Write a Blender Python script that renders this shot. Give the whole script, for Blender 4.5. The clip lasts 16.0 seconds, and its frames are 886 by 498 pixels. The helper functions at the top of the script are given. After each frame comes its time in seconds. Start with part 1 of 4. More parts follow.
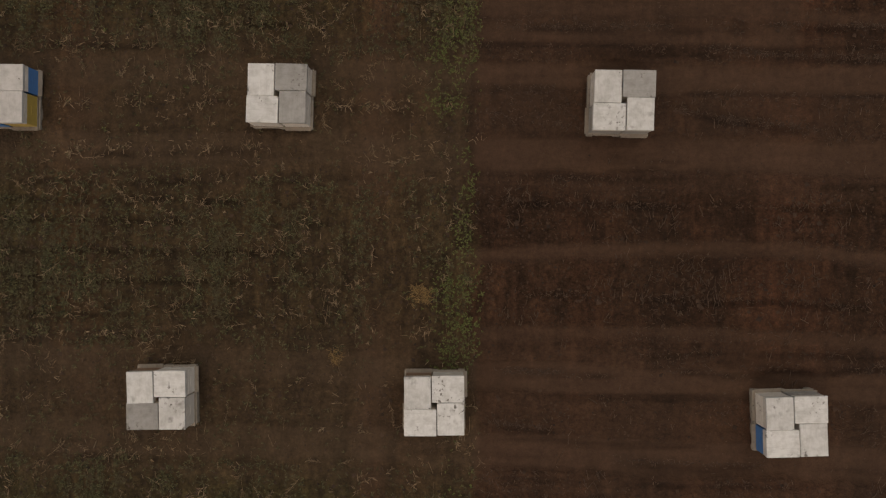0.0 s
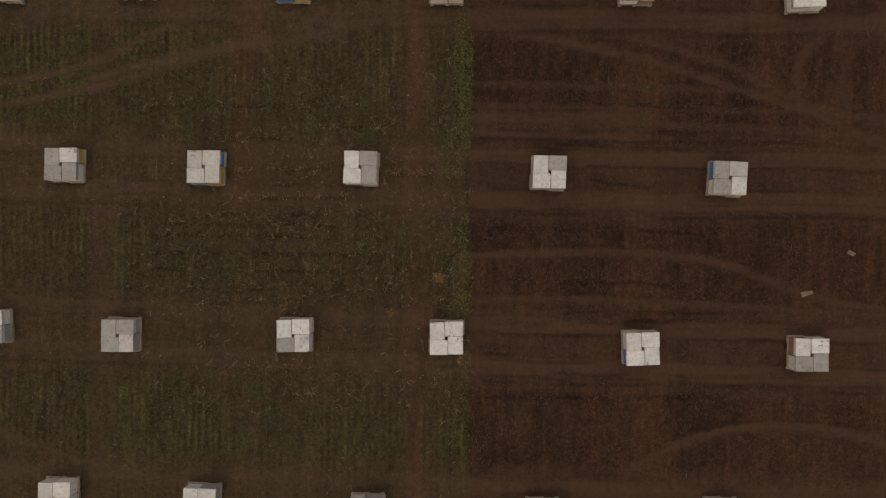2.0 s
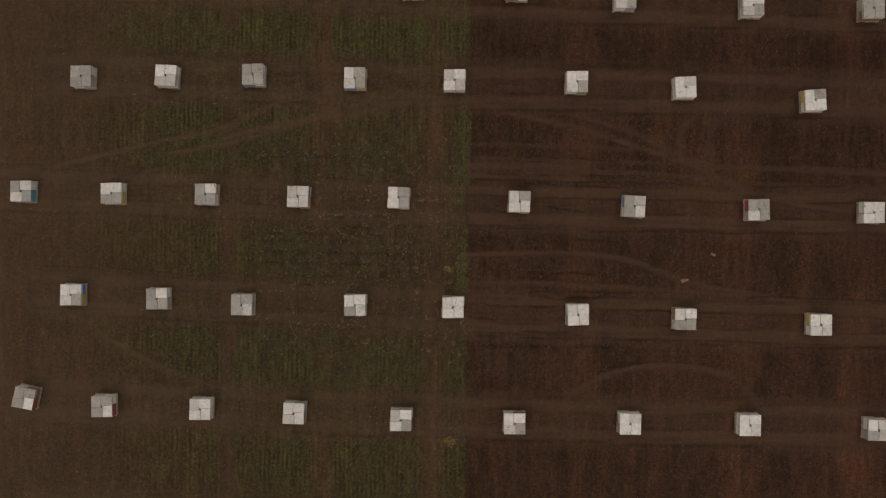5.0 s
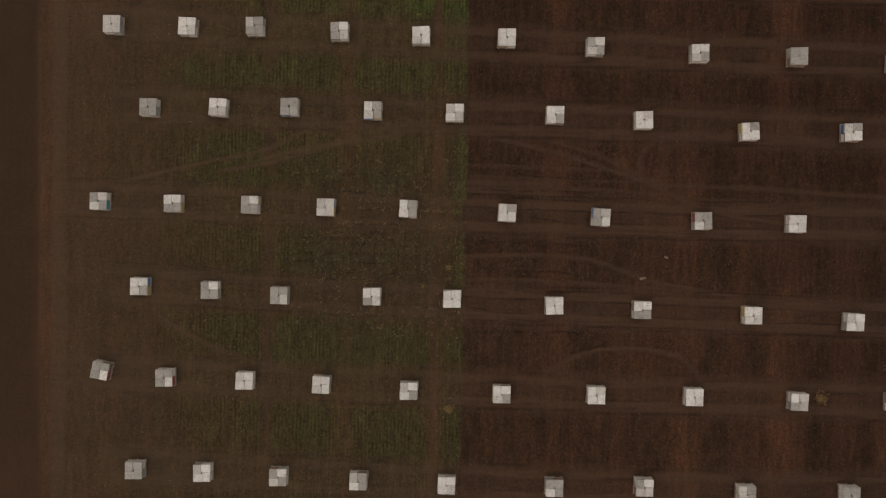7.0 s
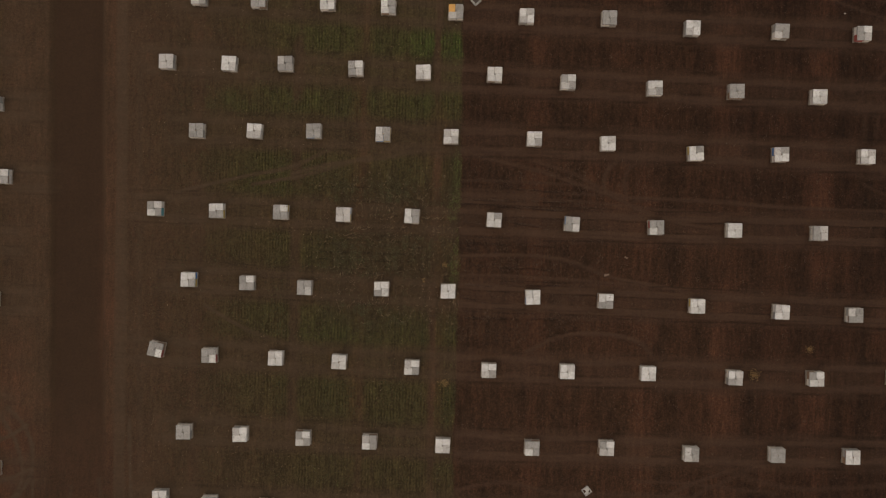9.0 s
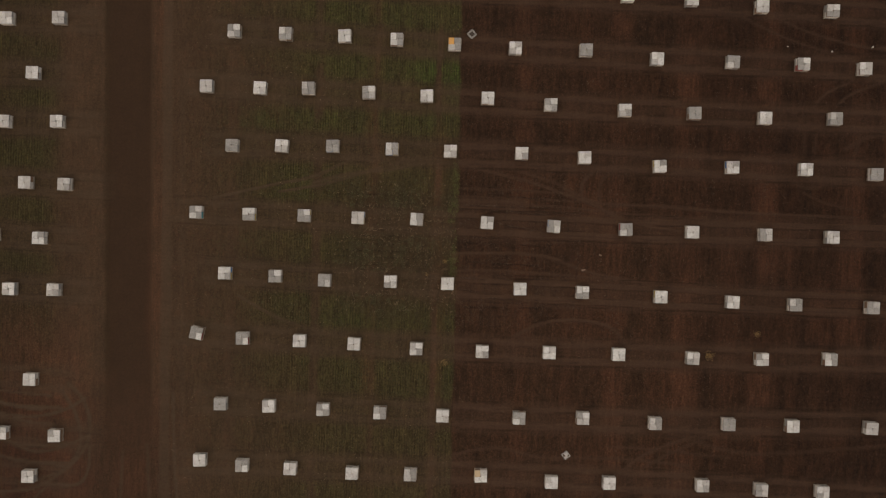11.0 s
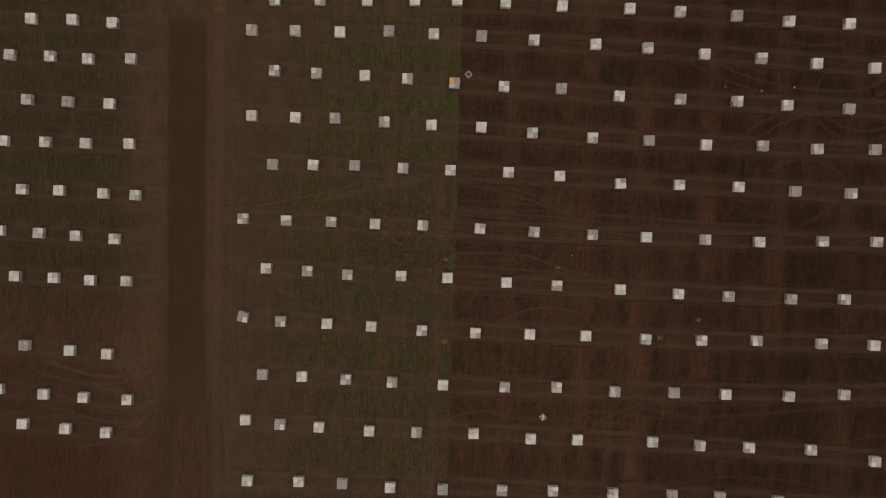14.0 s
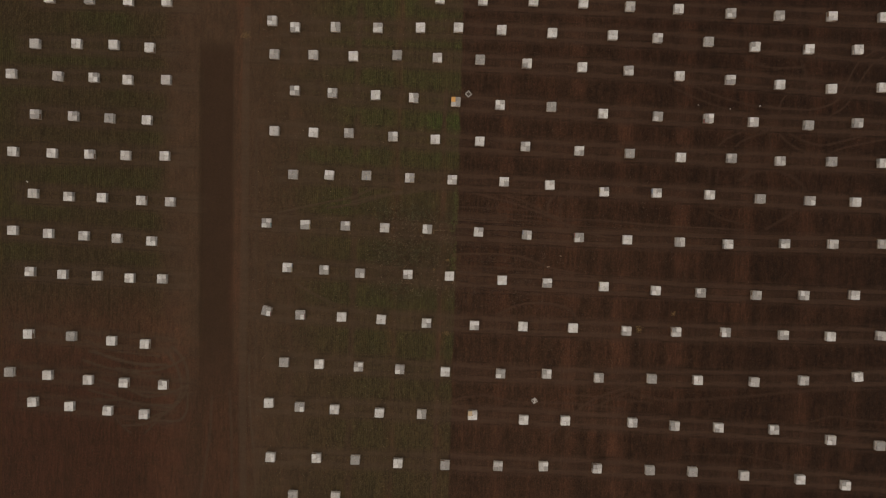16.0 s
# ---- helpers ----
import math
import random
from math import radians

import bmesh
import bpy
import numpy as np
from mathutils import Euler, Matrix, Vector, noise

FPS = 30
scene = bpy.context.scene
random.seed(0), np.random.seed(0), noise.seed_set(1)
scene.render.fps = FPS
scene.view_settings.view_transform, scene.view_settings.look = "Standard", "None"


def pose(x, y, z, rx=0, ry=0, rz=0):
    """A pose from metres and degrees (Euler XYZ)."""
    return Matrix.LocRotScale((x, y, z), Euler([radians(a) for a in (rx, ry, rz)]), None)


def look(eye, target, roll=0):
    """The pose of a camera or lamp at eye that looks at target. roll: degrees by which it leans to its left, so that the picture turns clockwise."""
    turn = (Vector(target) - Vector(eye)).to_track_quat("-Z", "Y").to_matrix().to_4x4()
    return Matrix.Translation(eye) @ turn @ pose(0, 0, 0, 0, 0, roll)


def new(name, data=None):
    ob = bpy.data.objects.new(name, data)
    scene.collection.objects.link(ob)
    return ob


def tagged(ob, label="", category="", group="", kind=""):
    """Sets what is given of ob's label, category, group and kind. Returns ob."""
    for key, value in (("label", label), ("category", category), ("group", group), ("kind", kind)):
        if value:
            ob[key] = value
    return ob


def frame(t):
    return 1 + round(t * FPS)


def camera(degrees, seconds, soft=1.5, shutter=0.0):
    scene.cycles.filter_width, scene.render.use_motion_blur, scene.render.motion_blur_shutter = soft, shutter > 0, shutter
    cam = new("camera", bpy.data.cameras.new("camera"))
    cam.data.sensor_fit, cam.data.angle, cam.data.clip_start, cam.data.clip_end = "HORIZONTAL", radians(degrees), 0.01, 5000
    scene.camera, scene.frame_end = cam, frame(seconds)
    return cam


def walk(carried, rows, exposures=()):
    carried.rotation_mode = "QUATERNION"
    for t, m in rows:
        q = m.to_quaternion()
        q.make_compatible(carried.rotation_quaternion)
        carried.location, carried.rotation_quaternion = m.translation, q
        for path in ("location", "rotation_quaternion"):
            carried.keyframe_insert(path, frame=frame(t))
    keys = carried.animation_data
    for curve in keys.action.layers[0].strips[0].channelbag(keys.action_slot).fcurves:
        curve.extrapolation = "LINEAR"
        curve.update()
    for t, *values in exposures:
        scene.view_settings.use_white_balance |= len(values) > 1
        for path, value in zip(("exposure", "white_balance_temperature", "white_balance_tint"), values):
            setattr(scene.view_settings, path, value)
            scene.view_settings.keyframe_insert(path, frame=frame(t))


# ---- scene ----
cam = camera(68.0, 16.0, soft=1.25)
PATH = [
    (0.0, pose(0.034, 0.055, 10.392, -0.325, 1.398, 0.053)),
    (0.5, pose(-0.000, 0.000, 11.673, -0.249, 1.219, -0.000)),
    (1.0, pose(0.013, -0.044, 13.853, -0.178, 0.943, 0.011)),
    (1.5, pose(-0.048, -0.024, 16.368, -0.038, 0.821, 0.045)),
    (2.0, pose(-0.172, 0.054, 18.601, 0.131, 0.835, 0.104)),
    (2.5, pose(-0.287, 0.086, 20.828, 0.217, 0.840, 0.191)),
    (3.0, pose(-0.390, 0.074, 22.552, 0.248, 0.757, 0.268)),
    (3.5, pose(-0.469, 0.054, 24.194, 0.295, 0.688, 0.337)),
    (6.0, pose(-0.594, 0.244, 31.811, -0.101, 0.329, 0.645)),
    (6.5, pose(-0.586, 0.330, 33.398, -0.144, 0.394, 0.790)),
    (7.0, pose(-0.586, 0.390, 35.002, -0.208, 0.455, 0.894)),
    (7.5, pose(-0.551, 0.478, 36.706, -0.248, 0.518, 1.016)),
    (8.0, pose(-0.474, 0.570, 38.433, -0.295, 0.554, 1.108)),
    (8.5, pose(-0.428, 0.623, 40.298, -0.349, 0.538, 1.131)),
    (9.0, pose(-0.412, 0.649, 42.066, -0.458, 0.428, 1.181)),
    (11.5, pose(-0.551, 0.693, 50.812, -0.619, 0.231, 1.373)),
    (12.0, pose(-0.564, 0.869, 52.678, -0.766, 0.200, 1.439)),
    (12.5, pose(-0.640, 1.076, 54.633, -0.921, 0.142, 1.475)),
    (13.0, pose(-0.727, 1.309, 56.523, -1.079, 0.052, 1.515)),
    (13.5, pose(-0.858, 1.492, 58.313, -1.218, -0.029, 1.578)),
    (14.0, pose(-0.995, 1.647, 60.155, -1.332, -0.122, 1.637)),
    (14.5, pose(-1.128, 1.811, 61.759, -1.415, -0.192, 1.683)),
    (15.0, pose(-1.250, 1.966, 63.622, -1.493, -0.253, 1.649)),
    (15.5, pose(-1.363, 2.139, 65.412, -1.563, -0.261, 1.655)),
    (16.0, pose(-1.387, 2.293, 67.243, -1.645, -0.217, 1.669)),
]
walk(cam, PATH, exposures=[(0.0, -0.04, 7950.0, 10.0), (16.0, -0.04, 7950.0, 10.0)])

# ---- sky and light: a bright overcast day, no hard shadows ----
world = bpy.data.worlds.new("overcast_sky")
scene.world = world
world.use_nodes = True
wn = world.node_tree
wn.nodes.clear()
sky = wn.nodes.new("ShaderNodeTexSky")
sky.sky_type, sky.sun_disc = "NISHITA", False
sky.sun_elevation, sky.sun_rotation = radians(58), radians(215)
sky.air_density, sky.dust_density, sky.ozone_density = 1.0, 4.0, 0.6
bg = wn.nodes.new("ShaderNodeBackground")
bg.inputs["Strength"].default_value = 0.10
out = wn.nodes.new("ShaderNodeOutputWorld")
wn.links.new(sky.outputs[0], bg.inputs[0])
wn.links.new(bg.outputs[0], out.inputs[0])

sun_data = bpy.data.lights.new("sun", "SUN")
sun_data.energy, sun_data.angle, sun_data.color = 1.0, radians(40), (1.0, 0.94, 0.86)
sun = new("sun", sun_data)
sun.matrix_world = look((10, 14, 30), (0, 0, 0))


# ---- materials ----
def material(name):
    m = bpy.data.materials.new(name)
    m.use_nodes = True
    t = m.node_tree
    return m, t, t.nodes["Principled BSDF"]


def node(t, kind, **values):
    n = t.nodes.new(kind)
    for k, v in values.items():
        n.inputs[k.replace("_", " ")].default_value = v
    return n


def noise_of(t, scale, detail=4.0, rough=0.6, coords=None, stretch=None):
    n = node(t, "ShaderNodeTexNoise", Scale=scale, Detail=detail, Roughness=rough)
    c = coords or t.nodes.new("ShaderNodeTexCoord").outputs["Object"]
    if stretch:
        mp = node(t, "ShaderNodeMapping")
        mp.inputs["Scale"].default_value = stretch
        t.links.new(c, mp.inputs[0])
        c = mp.outputs[0]
    t.links.new(c, n.inputs["Vector"])
    return n.outputs["Fac"]


def ramp(t, fac, lo, hi, a=(0, 0, 0, 1), b=(1, 1, 1, 1)):
    r = t.nodes.new("ShaderNodeValToRGB")
    r.color_ramp.elements[0].position, r.color_ramp.elements[1].position = lo, hi
    r.color_ramp.elements[0].color, r.color_ramp.elements[1].color = a, b
    t.links.new(fac, r.inputs[0])
    return r.outputs[0]


def mix(t, fac, a, b, how="MIX"):
    m = t.nodes.new("ShaderNodeMix")
    m.data_type, m.blend_type = "RGBA", how
    for sock, v in ((m.inputs[0], fac), (m.inputs[6], a), (m.inputs[7], b)):
        if isinstance(v, (int, float)):
            sock.default_value = v
        elif isinstance(v, tuple):
            sock.default_value = (*v, 1) if len(v) == 3 else v
        else:
            t.links.new(v, sock)
    return m.outputs[2]


def maths(t, how, a, b=0.0):
    m = t.nodes.new("ShaderNodeMath")
    m.operation = how
    for sock, v in zip(m.inputs, (a, b)):
        if isinstance(v, (int, float)):
            sock.default_value = v
        else:
            t.links.new(v, sock)
    return m.outputs[0]


def relief(t, bsdf, height, strength, distance):
    b = node(t, "ShaderNodeBump", Strength=strength, Distance=distance)
    t.links.new(height, b.inputs["Height"])
    t.links.new(b.outputs[0], bsdf.inputs["Normal"])


def attribute(t, name):
    a = t.nodes.new("ShaderNodeAttribute")
    a.attribute_name = name
    return a.outputs["Fac"]


def cells(t, scale, coords):
    v = node(t, "ShaderNodeTexVoronoi", Scale=scale)
    t.links.new(coords, v.inputs["Vector"])
    return v.outputs["Distance"]


def soil_material():
    m, t, p = material("field_soil")
    co = t.nodes.new("ShaderNodeTexCoord").outputs["Object"]
    warp = node(t, "ShaderNodeTexNoise", Scale=9.0, Detail=3.0)
    t.links.new(co, warp.inputs["Vector"])
    bent = t.nodes.new("ShaderNodeVectorMath")
    bent.operation = "MULTIPLY_ADD"
    t.links.new(warp.outputs["Color"], bent.inputs[0])
    bent.inputs[1].default_value = (0.10, 0.10, 0.0)
    t.links.new(co, bent.inputs[2])
    grain = noise_of(t, 42.0, 5.0, 0.75, co)
    clump = noise_of(t, 6.0, 6.0, 0.7, co)
    patch = noise_of(t, 0.55, 5.0, 0.65, co)
    broad = noise_of(t, 0.09, 4.0, 0.55, co)
    comb = noise_of(t, 1.0, 5.0, 0.7, co, (4.8, 0.75, 1.0))     # tillage lines that run north to south
    comb_wide = noise_of(t, 1.0, 5.0, 0.6, co, (0.75, 0.14, 1.0))
    smear = noise_of(t, 1.0, 4.0, 0.65, co, (0.5, 4.5, 1.0))     # wheel marks that run east to west
    track = attribute(t, "track")
    packed = maths(t, "MINIMUM", maths(t, "ADD", maths(t, "MULTIPLY", maths(t, "MAXIMUM", attribute(t, "bare"), attribute(t, "calm")), 0.4), maths(t, "ADD", attribute(t, "ditch"), track)), 1.0)
    rough = maths(t, "SUBTRACT", 1.0, maths(t, "MULTIPLY", packed, 0.85))
    soil = mix(t, ramp(t, patch, 0.36, 0.66), SOIL_DARK, SOIL_MID)
    soil = mix(t, maths(t, "MULTIPLY", ramp(t, comb, 0.44, 0.70), 0.15), soil, SOIL_RED)
    comb_mid = noise_of(t, 1.0, 5.0, 0.68, co, (2.3, 0.34, 1.0))
    soil = mix(t, maths(t, "MULTIPLY", ramp(t, comb_mid, 0.50, 0.68), 0.25), soil, SOIL_RED)
    soil = mix(t, maths(t, "MULTIPLY", ramp(t, comb_wide, 0.50, 0.66), 0.38), soil, SOIL_RED)
    soil = mix(t, maths(t, "MULTIPLY", ramp(t, broad, 0.45, 0.65), 0.3), soil, SOIL_MID)
    stripe = maths(t, "MULTIPLY", attribute(t, "red"), ramp(t, maths(t, "ADD", maths(t, "MULTIPLY", comb, 0.25), maths(t, "ADD", maths(t, "MULTIPLY", comb_mid, 0.35), maths(t, "MULTIPLY", patch, 0.4))), 0.30, 0.54))
    stubble = maths(t, "MULTIPLY", attribute(t, "stubble"), 0.9)
    soil = mix(t, stubble, soil, mix(t, ramp(t, patch, 0.35, 0.68), STUBBLE_A, STUBBLE_B))
    sward = maths(t, "ADD", maths(t, "MULTIPLY", clump, 0.35), maths(t, "ADD", maths(t, "MULTIPLY", comb, 0.35), maths(t, "MULTIPLY", comb_mid, 0.3)))
    cover = maths(t, "MULTIPLY", attribute(t, "green"), ramp(t, sward, 0.34, 0.54))
    drill = node(t, "ShaderNodeTexWave", Scale=1.62, Distortion=2.0, Detail=4.0, Detail_Scale=0.8)
    t.links.new(co, drill.inputs["Vector"])
    shade_dash = noise_of(t, 1.0, 4.0, 0.7, co, (3.4, 1.3, 1.0))      # gaps and clumps along the drilled rows, with plant shadow and damp painted in
    gaps = noise_of(t, 1.0, 3.0, 0.65, co, (7.5, 3.6, 1.0))
    worn = ramp(t, noise_of(t, 0.7, 4.0, 0.6, co), 0.40, 0.62)
    soil = mix(t, cover, soil, mix(t, attribute(t, "lush"), MOSS_A, MOSS_B))
    # drilled-row stripes; their dark half paints the shadowed soil between the plants
    lines = maths(t, "MULTIPLY", maths(t, "MULTIPLY", attribute(t, "stubble"), worn), maths(t, "ADD", maths(t, "MULTIPLY", attribute(t, "green"), 0.75), 0.12))
    soil = mix(t, lines, soil, mix(t, 1.0, soil, mix(t, drill.outputs["Fac"], (0.56, 0.55, 0.54), (1.38, 1.40, 1.32)), "MULTIPLY"))
    # dark dashes in the stubble colour: painted plant shadows together with damp soil
    shade_dashed = maths(t, "MULTIPLY", maths(t, "MULTIPLY", attribute(t, "stubble"), rough), 0.62)
    soil = mix(t, shade_dashed, soil, mix(t, 1.0, soil, mix(t, ramp(t, maths(t, "ADD", maths(t, "MULTIPLY", shade_dash, 0.55), maths(t, "MULTIPLY", gaps, 0.45)), 0.38, 0.62), (0.48, 0.455, 0.45), (1.46, 1.46, 1.42)), "MULTIPLY"))
    blot = noise_of(t, 1.0, 4.0, 0.6, co, (2.0, 1.3, 1.0))
    tilth = maths(t, "MULTIPLY", maths(t, "SUBTRACT", 1.0, attribute(t, "stubble")), rough)
    soil = mix(t, tilth, soil, mix(t, 1.0, soil, mix(t, ramp(t, blot, 0.36, 0.64), (0.85, 0.85, 0.86), (1.18, 1.16, 1.14)), "MULTIPLY"))
    soil = mix(t, maths(t, "MULTIPLY", tilth, 0.5), soil, mix(t, 1.0, soil, mix(t, ramp(t, gaps, 0.38, 0.64), (0.70, 0.69, 0.70), (1.34, 1.28, 1.22)), "MULTIPLY"))
    soil = mix(t, attribute(t, "bare"), soil, mix(t, ramp(t, maths(t, "ADD", maths(t, "MULTIPLY", patch, 0.8), maths(t, "MULTIPLY", comb_wide, 0.2)), 0.38, 0.64), BARE_A, BARE_B))
    mottle = noise_of(t, 1.0, 4.0, 0.65, co, (2.6, 1.5, 1.0))
    headland = maths(t, "MULTIPLY", attribute(t, "calm"), attribute(t, "stubble"))
    soil = mix(t, maths(t, "MULTIPLY", headland, maths(t, "MULTIPLY", ramp(t, mottle, 0.52, 0.68), 0.30)), soil, SOIL_RUST)
    soil = mix(t, maths(t, "MULTIPLY", headland, maths(t, "MULTIPLY", ramp(t, gaps, 0.58, 0.70), 0.45)), soil, SOIL_DARK)
    soil = mix(t, attribute(t, "ditch"), soil, mix(t, ramp(t, patch, 0.35, 0.7), DITCH_A, DITCH_B))
    soil = mix(t, stripe, soil, SOIL_RUST)
    wheel = maths(t, "MULTIPLY", track, ramp(t, maths(t, "ADD", maths(t, "MULTIPLY", smear, 0.6), maths(t, "MULTIPLY", patch, 0.4)), 0.12, 0.46))
    soil = mix(t, wheel, soil, mix(t, attribute(t, "stubble"), SOIL_TRACK, STUBBLE_TRACK))
    # the shadow inside the rut crevices is painted as a darker soil colour
    shaded_groove = attribute(t, "shaded_groove")
    soil = mix(t, shaded_groove, soil, mix(t, 1.0, soil, (0.50, 0.49, 0.49), "MULTIPLY"))
    soil = mix(t, maths(t, "MULTIPLY", rough, 0.5), soil, mix(t, 1.0, soil, mix(t, ramp(t, comb_mid, 0.36, 0.66), (0.76, 0.76, 0.76), (1.34, 1.30, 1.26)), "MULTIPLY"))
    soil = mix(t, maths(t, "MULTIPLY", rough, 0.5), soil, mix(t, 1.0, soil, mix(t, ramp(t, comb, 0.38, 0.64), (0.70, 0.71, 0.73), (1.36, 1.31, 1.26)), "MULTIPLY"))
    soil = mix(t, maths(t, "MULTIPLY", rough, 0.5), soil, mix(t, 1.0, soil, mix(t, ramp(t, comb_wide, 0.36, 0.66), (0.84, 0.86, 0.87), (1.26, 1.18, 1.12)), "MULTIPLY"))
    soil = mix(t, maths(t, "MULTIPLY", track, 0.35), soil, mix(t, 1.0, soil, mix(t, ramp(t, smear, 0.34, 0.68), (0.62, 0.62, 0.62), (1.25, 1.24, 1.22)), "MULTIPLY"))
    # broad darkening by mask, weaker on the wheel tracks
    soil = mix(t, maths(t, "MULTIPLY", attribute(t, "darker_share"), maths(t, "SUBTRACT", 1.0, maths(t, "MULTIPLY", track, 0.65))), soil, mix(t, 1.0, soil, (0.54, 0.515, 0.535), "MULTIPLY"))
    # soil lumps: shade in the crevices between them is painted into the colour
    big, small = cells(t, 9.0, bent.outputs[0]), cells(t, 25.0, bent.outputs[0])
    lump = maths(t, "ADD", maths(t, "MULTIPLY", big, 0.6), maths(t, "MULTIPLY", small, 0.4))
    crevice_shade = mix(t, ramp(t, lump, 0.12, 0.62), (1.32, 1.31, 1.30), (0.70, 0.70, 0.70))
    c = mix(t, maths(t, "MULTIPLY", rough, 0.55), soil, mix(t, 1.0, soil, crevice_shade, "MULTIPLY"))
    # hollows of the clump noise get painted crevice shade as well
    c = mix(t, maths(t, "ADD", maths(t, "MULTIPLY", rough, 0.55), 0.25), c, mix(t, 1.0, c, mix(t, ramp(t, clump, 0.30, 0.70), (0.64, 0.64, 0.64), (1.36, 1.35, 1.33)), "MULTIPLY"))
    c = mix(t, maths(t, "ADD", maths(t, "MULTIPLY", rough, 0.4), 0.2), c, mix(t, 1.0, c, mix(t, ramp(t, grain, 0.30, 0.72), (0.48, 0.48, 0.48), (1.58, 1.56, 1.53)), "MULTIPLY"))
    crumb = noise_of(t, 15.0, 4.0, 0.7, co)
    c = mix(t, maths(t, "ADD", maths(t, "MULTIPLY", rough, 0.6), 0.1), c, mix(t, 1.0, c, mix(t, ramp(t, crumb, 0.33, 0.68), (0.58, 0.57, 0.57), (1.52, 1.50, 1.47)), "MULTIPLY"))
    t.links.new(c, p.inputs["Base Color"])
    p.inputs["Roughness"].default_value = 0.95
    p.inputs["Specular IOR Level"].default_value = 0.15
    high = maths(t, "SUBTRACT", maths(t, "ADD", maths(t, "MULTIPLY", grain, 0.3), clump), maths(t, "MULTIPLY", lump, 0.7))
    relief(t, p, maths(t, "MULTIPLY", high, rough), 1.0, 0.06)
    return m


SOIL_DARK, SOIL_MID, SOIL_RED = (0.0352, 0.0194, 0.0122), (0.0462, 0.0264, 0.0164), (0.0600, 0.0298, 0.0177)
SOIL_RUST, SOIL_TRACK = (0.0930, 0.0425, 0.0250), (0.0640, 0.0372, 0.0243)
STUBBLE_A, STUBBLE_B = (0.0502, 0.0338, 0.0195), (0.0596, 0.0403, 0.0233)
STUBBLE_TRACK = (0.0690, 0.0472, 0.0304)
MOSS_A, MOSS_B = (0.0485, 0.0468, 0.0190), (0.0445, 0.0635, 0.0190)
BARE_A, BARE_B = (0.0545, 0.0338, 0.0204), (0.0675, 0.0416, 0.0254)
DITCH_A, DITCH_B = (0.0375, 0.0214, 0.0125), (0.0437, 0.0249, 0.0146)


def leaf_material(name, dark, light, brown, share):
    m, t, p = material(name)
    isl = t.nodes.new("ShaderNodeNewGeometry").outputs["Random Per Island"]
    c = mix(t, isl, dark, light)
    far = noise_of(t, 2.5, 3.0)
    c = mix(t, maths(t, "MULTIPLY", ramp(t, far, 0.45, 0.62), share), c, brown)
    t.links.new(c, p.inputs["Base Color"])
    p.inputs["Roughness"].default_value = 0.7
    p.inputs["Specular IOR Level"].default_value = 0.2
    return m


def painted_wood(name, paint, grime, bare, dirt=0.35, wear=0.3):
    m, t, p = material(name)
    co = t.nodes.new("ShaderNodeTexCoord").outputs["Object"]
    rnd = t.nodes.new("ShaderNodeObjectInfo").outputs["Random"]
    mp = t.nodes.new("ShaderNodeVectorMath")
    mp.operation = "ADD"
    cmb = t.nodes.new("ShaderNodeCombineXYZ")
    t.links.new(maths(t, "MULTIPLY", rnd, 41.0), cmb.inputs[0])
    t.links.new(maths(t, "MULTIPLY", rnd, 17.0), cmb.inputs[1])
    t.links.new(co, mp.inputs[0])
    t.links.new(cmb.outputs[0], mp.inputs[1])
    co = mp.outputs[0]
    cloud = noise_of(t, 7.0, 5.0, 0.65, co)
    spots = noise_of(t, 16.0, 3.0, 0.6, co)
    smear = noise_of(t, 3.6, 3.0, 0.55, co)
    streak = noise_of(t, 1.0, 4.0, 0.6, co, (60.0, 5.0, 20.0))
    c = mix(t, maths(t, "MULTIPLY", ramp(t, cloud, 0.42, 0.75), dirt), paint, grime)
    c = mix(t, maths(t, "MULTIPLY", ramp(t, streak, 0.50, 0.75), wear * 0.8), c, grime)
    here = ramp(t, noise_of(t, 2.4, 2.0, 0.5, co), 0.525, 0.63)
    c = mix(t, maths(t, "MULTIPLY", maths(t, "MULTIPLY", ramp(t, spots, 0.57, 0.66), here), wear + 0.4), c, bare)
    c = mix(t, maths(t, "MULTIPLY", ramp(t, smear, 0.64, 0.76), wear + 0.1), c, bare)
    tone = mix(t, rnd, (0.86, 0.855, 0.84), (1.06, 1.06, 1.05))
    c = mix(t, 1.0, c, tone, "MULTIPLY")
    t.links.new(c, p.inputs["Base Color"])
    p.inputs["Roughness"].default_value = 0.62
    p.inputs["Specular IOR Level"].default_value = 0.3
    relief(t, p, streak, 0.25, 0.004)
    return m


SOIL = soil_material()
LID_WHITE = painted_wood("white_lid_paint", (0.600, 0.594, 0.584), (0.36, 0.348, 0.330), (0.085, 0.074, 0.062), 0.85, 0.55)
LID_DUSTY = painted_wood("dusty_white_lid_paint", (0.465, 0.448, 0.434), (0.30, 0.285, 0.27), (0.09, 0.076, 0.064), 0.9, 0.6)
LID_GREY = painted_wood("grey_weathered_lid", (0.310, 0.300, 0.288), (0.185, 0.175, 0.165), (0.085, 0.072, 0.062), 0.85, 0.5)
LID_ORANGE = painted_wood("orange_lid_paint", (0.62, 0.33, 0.10), (0.42, 0.24, 0.10), (0.2, 0.12, 0.07), 0.4, 0.3)
LID_TAN = painted_wood("pale_tan_lid_paint", (0.52, 0.40, 0.26), (0.36, 0.28, 0.19), (0.15, 0.11, 0.08), 0.5, 0.3)
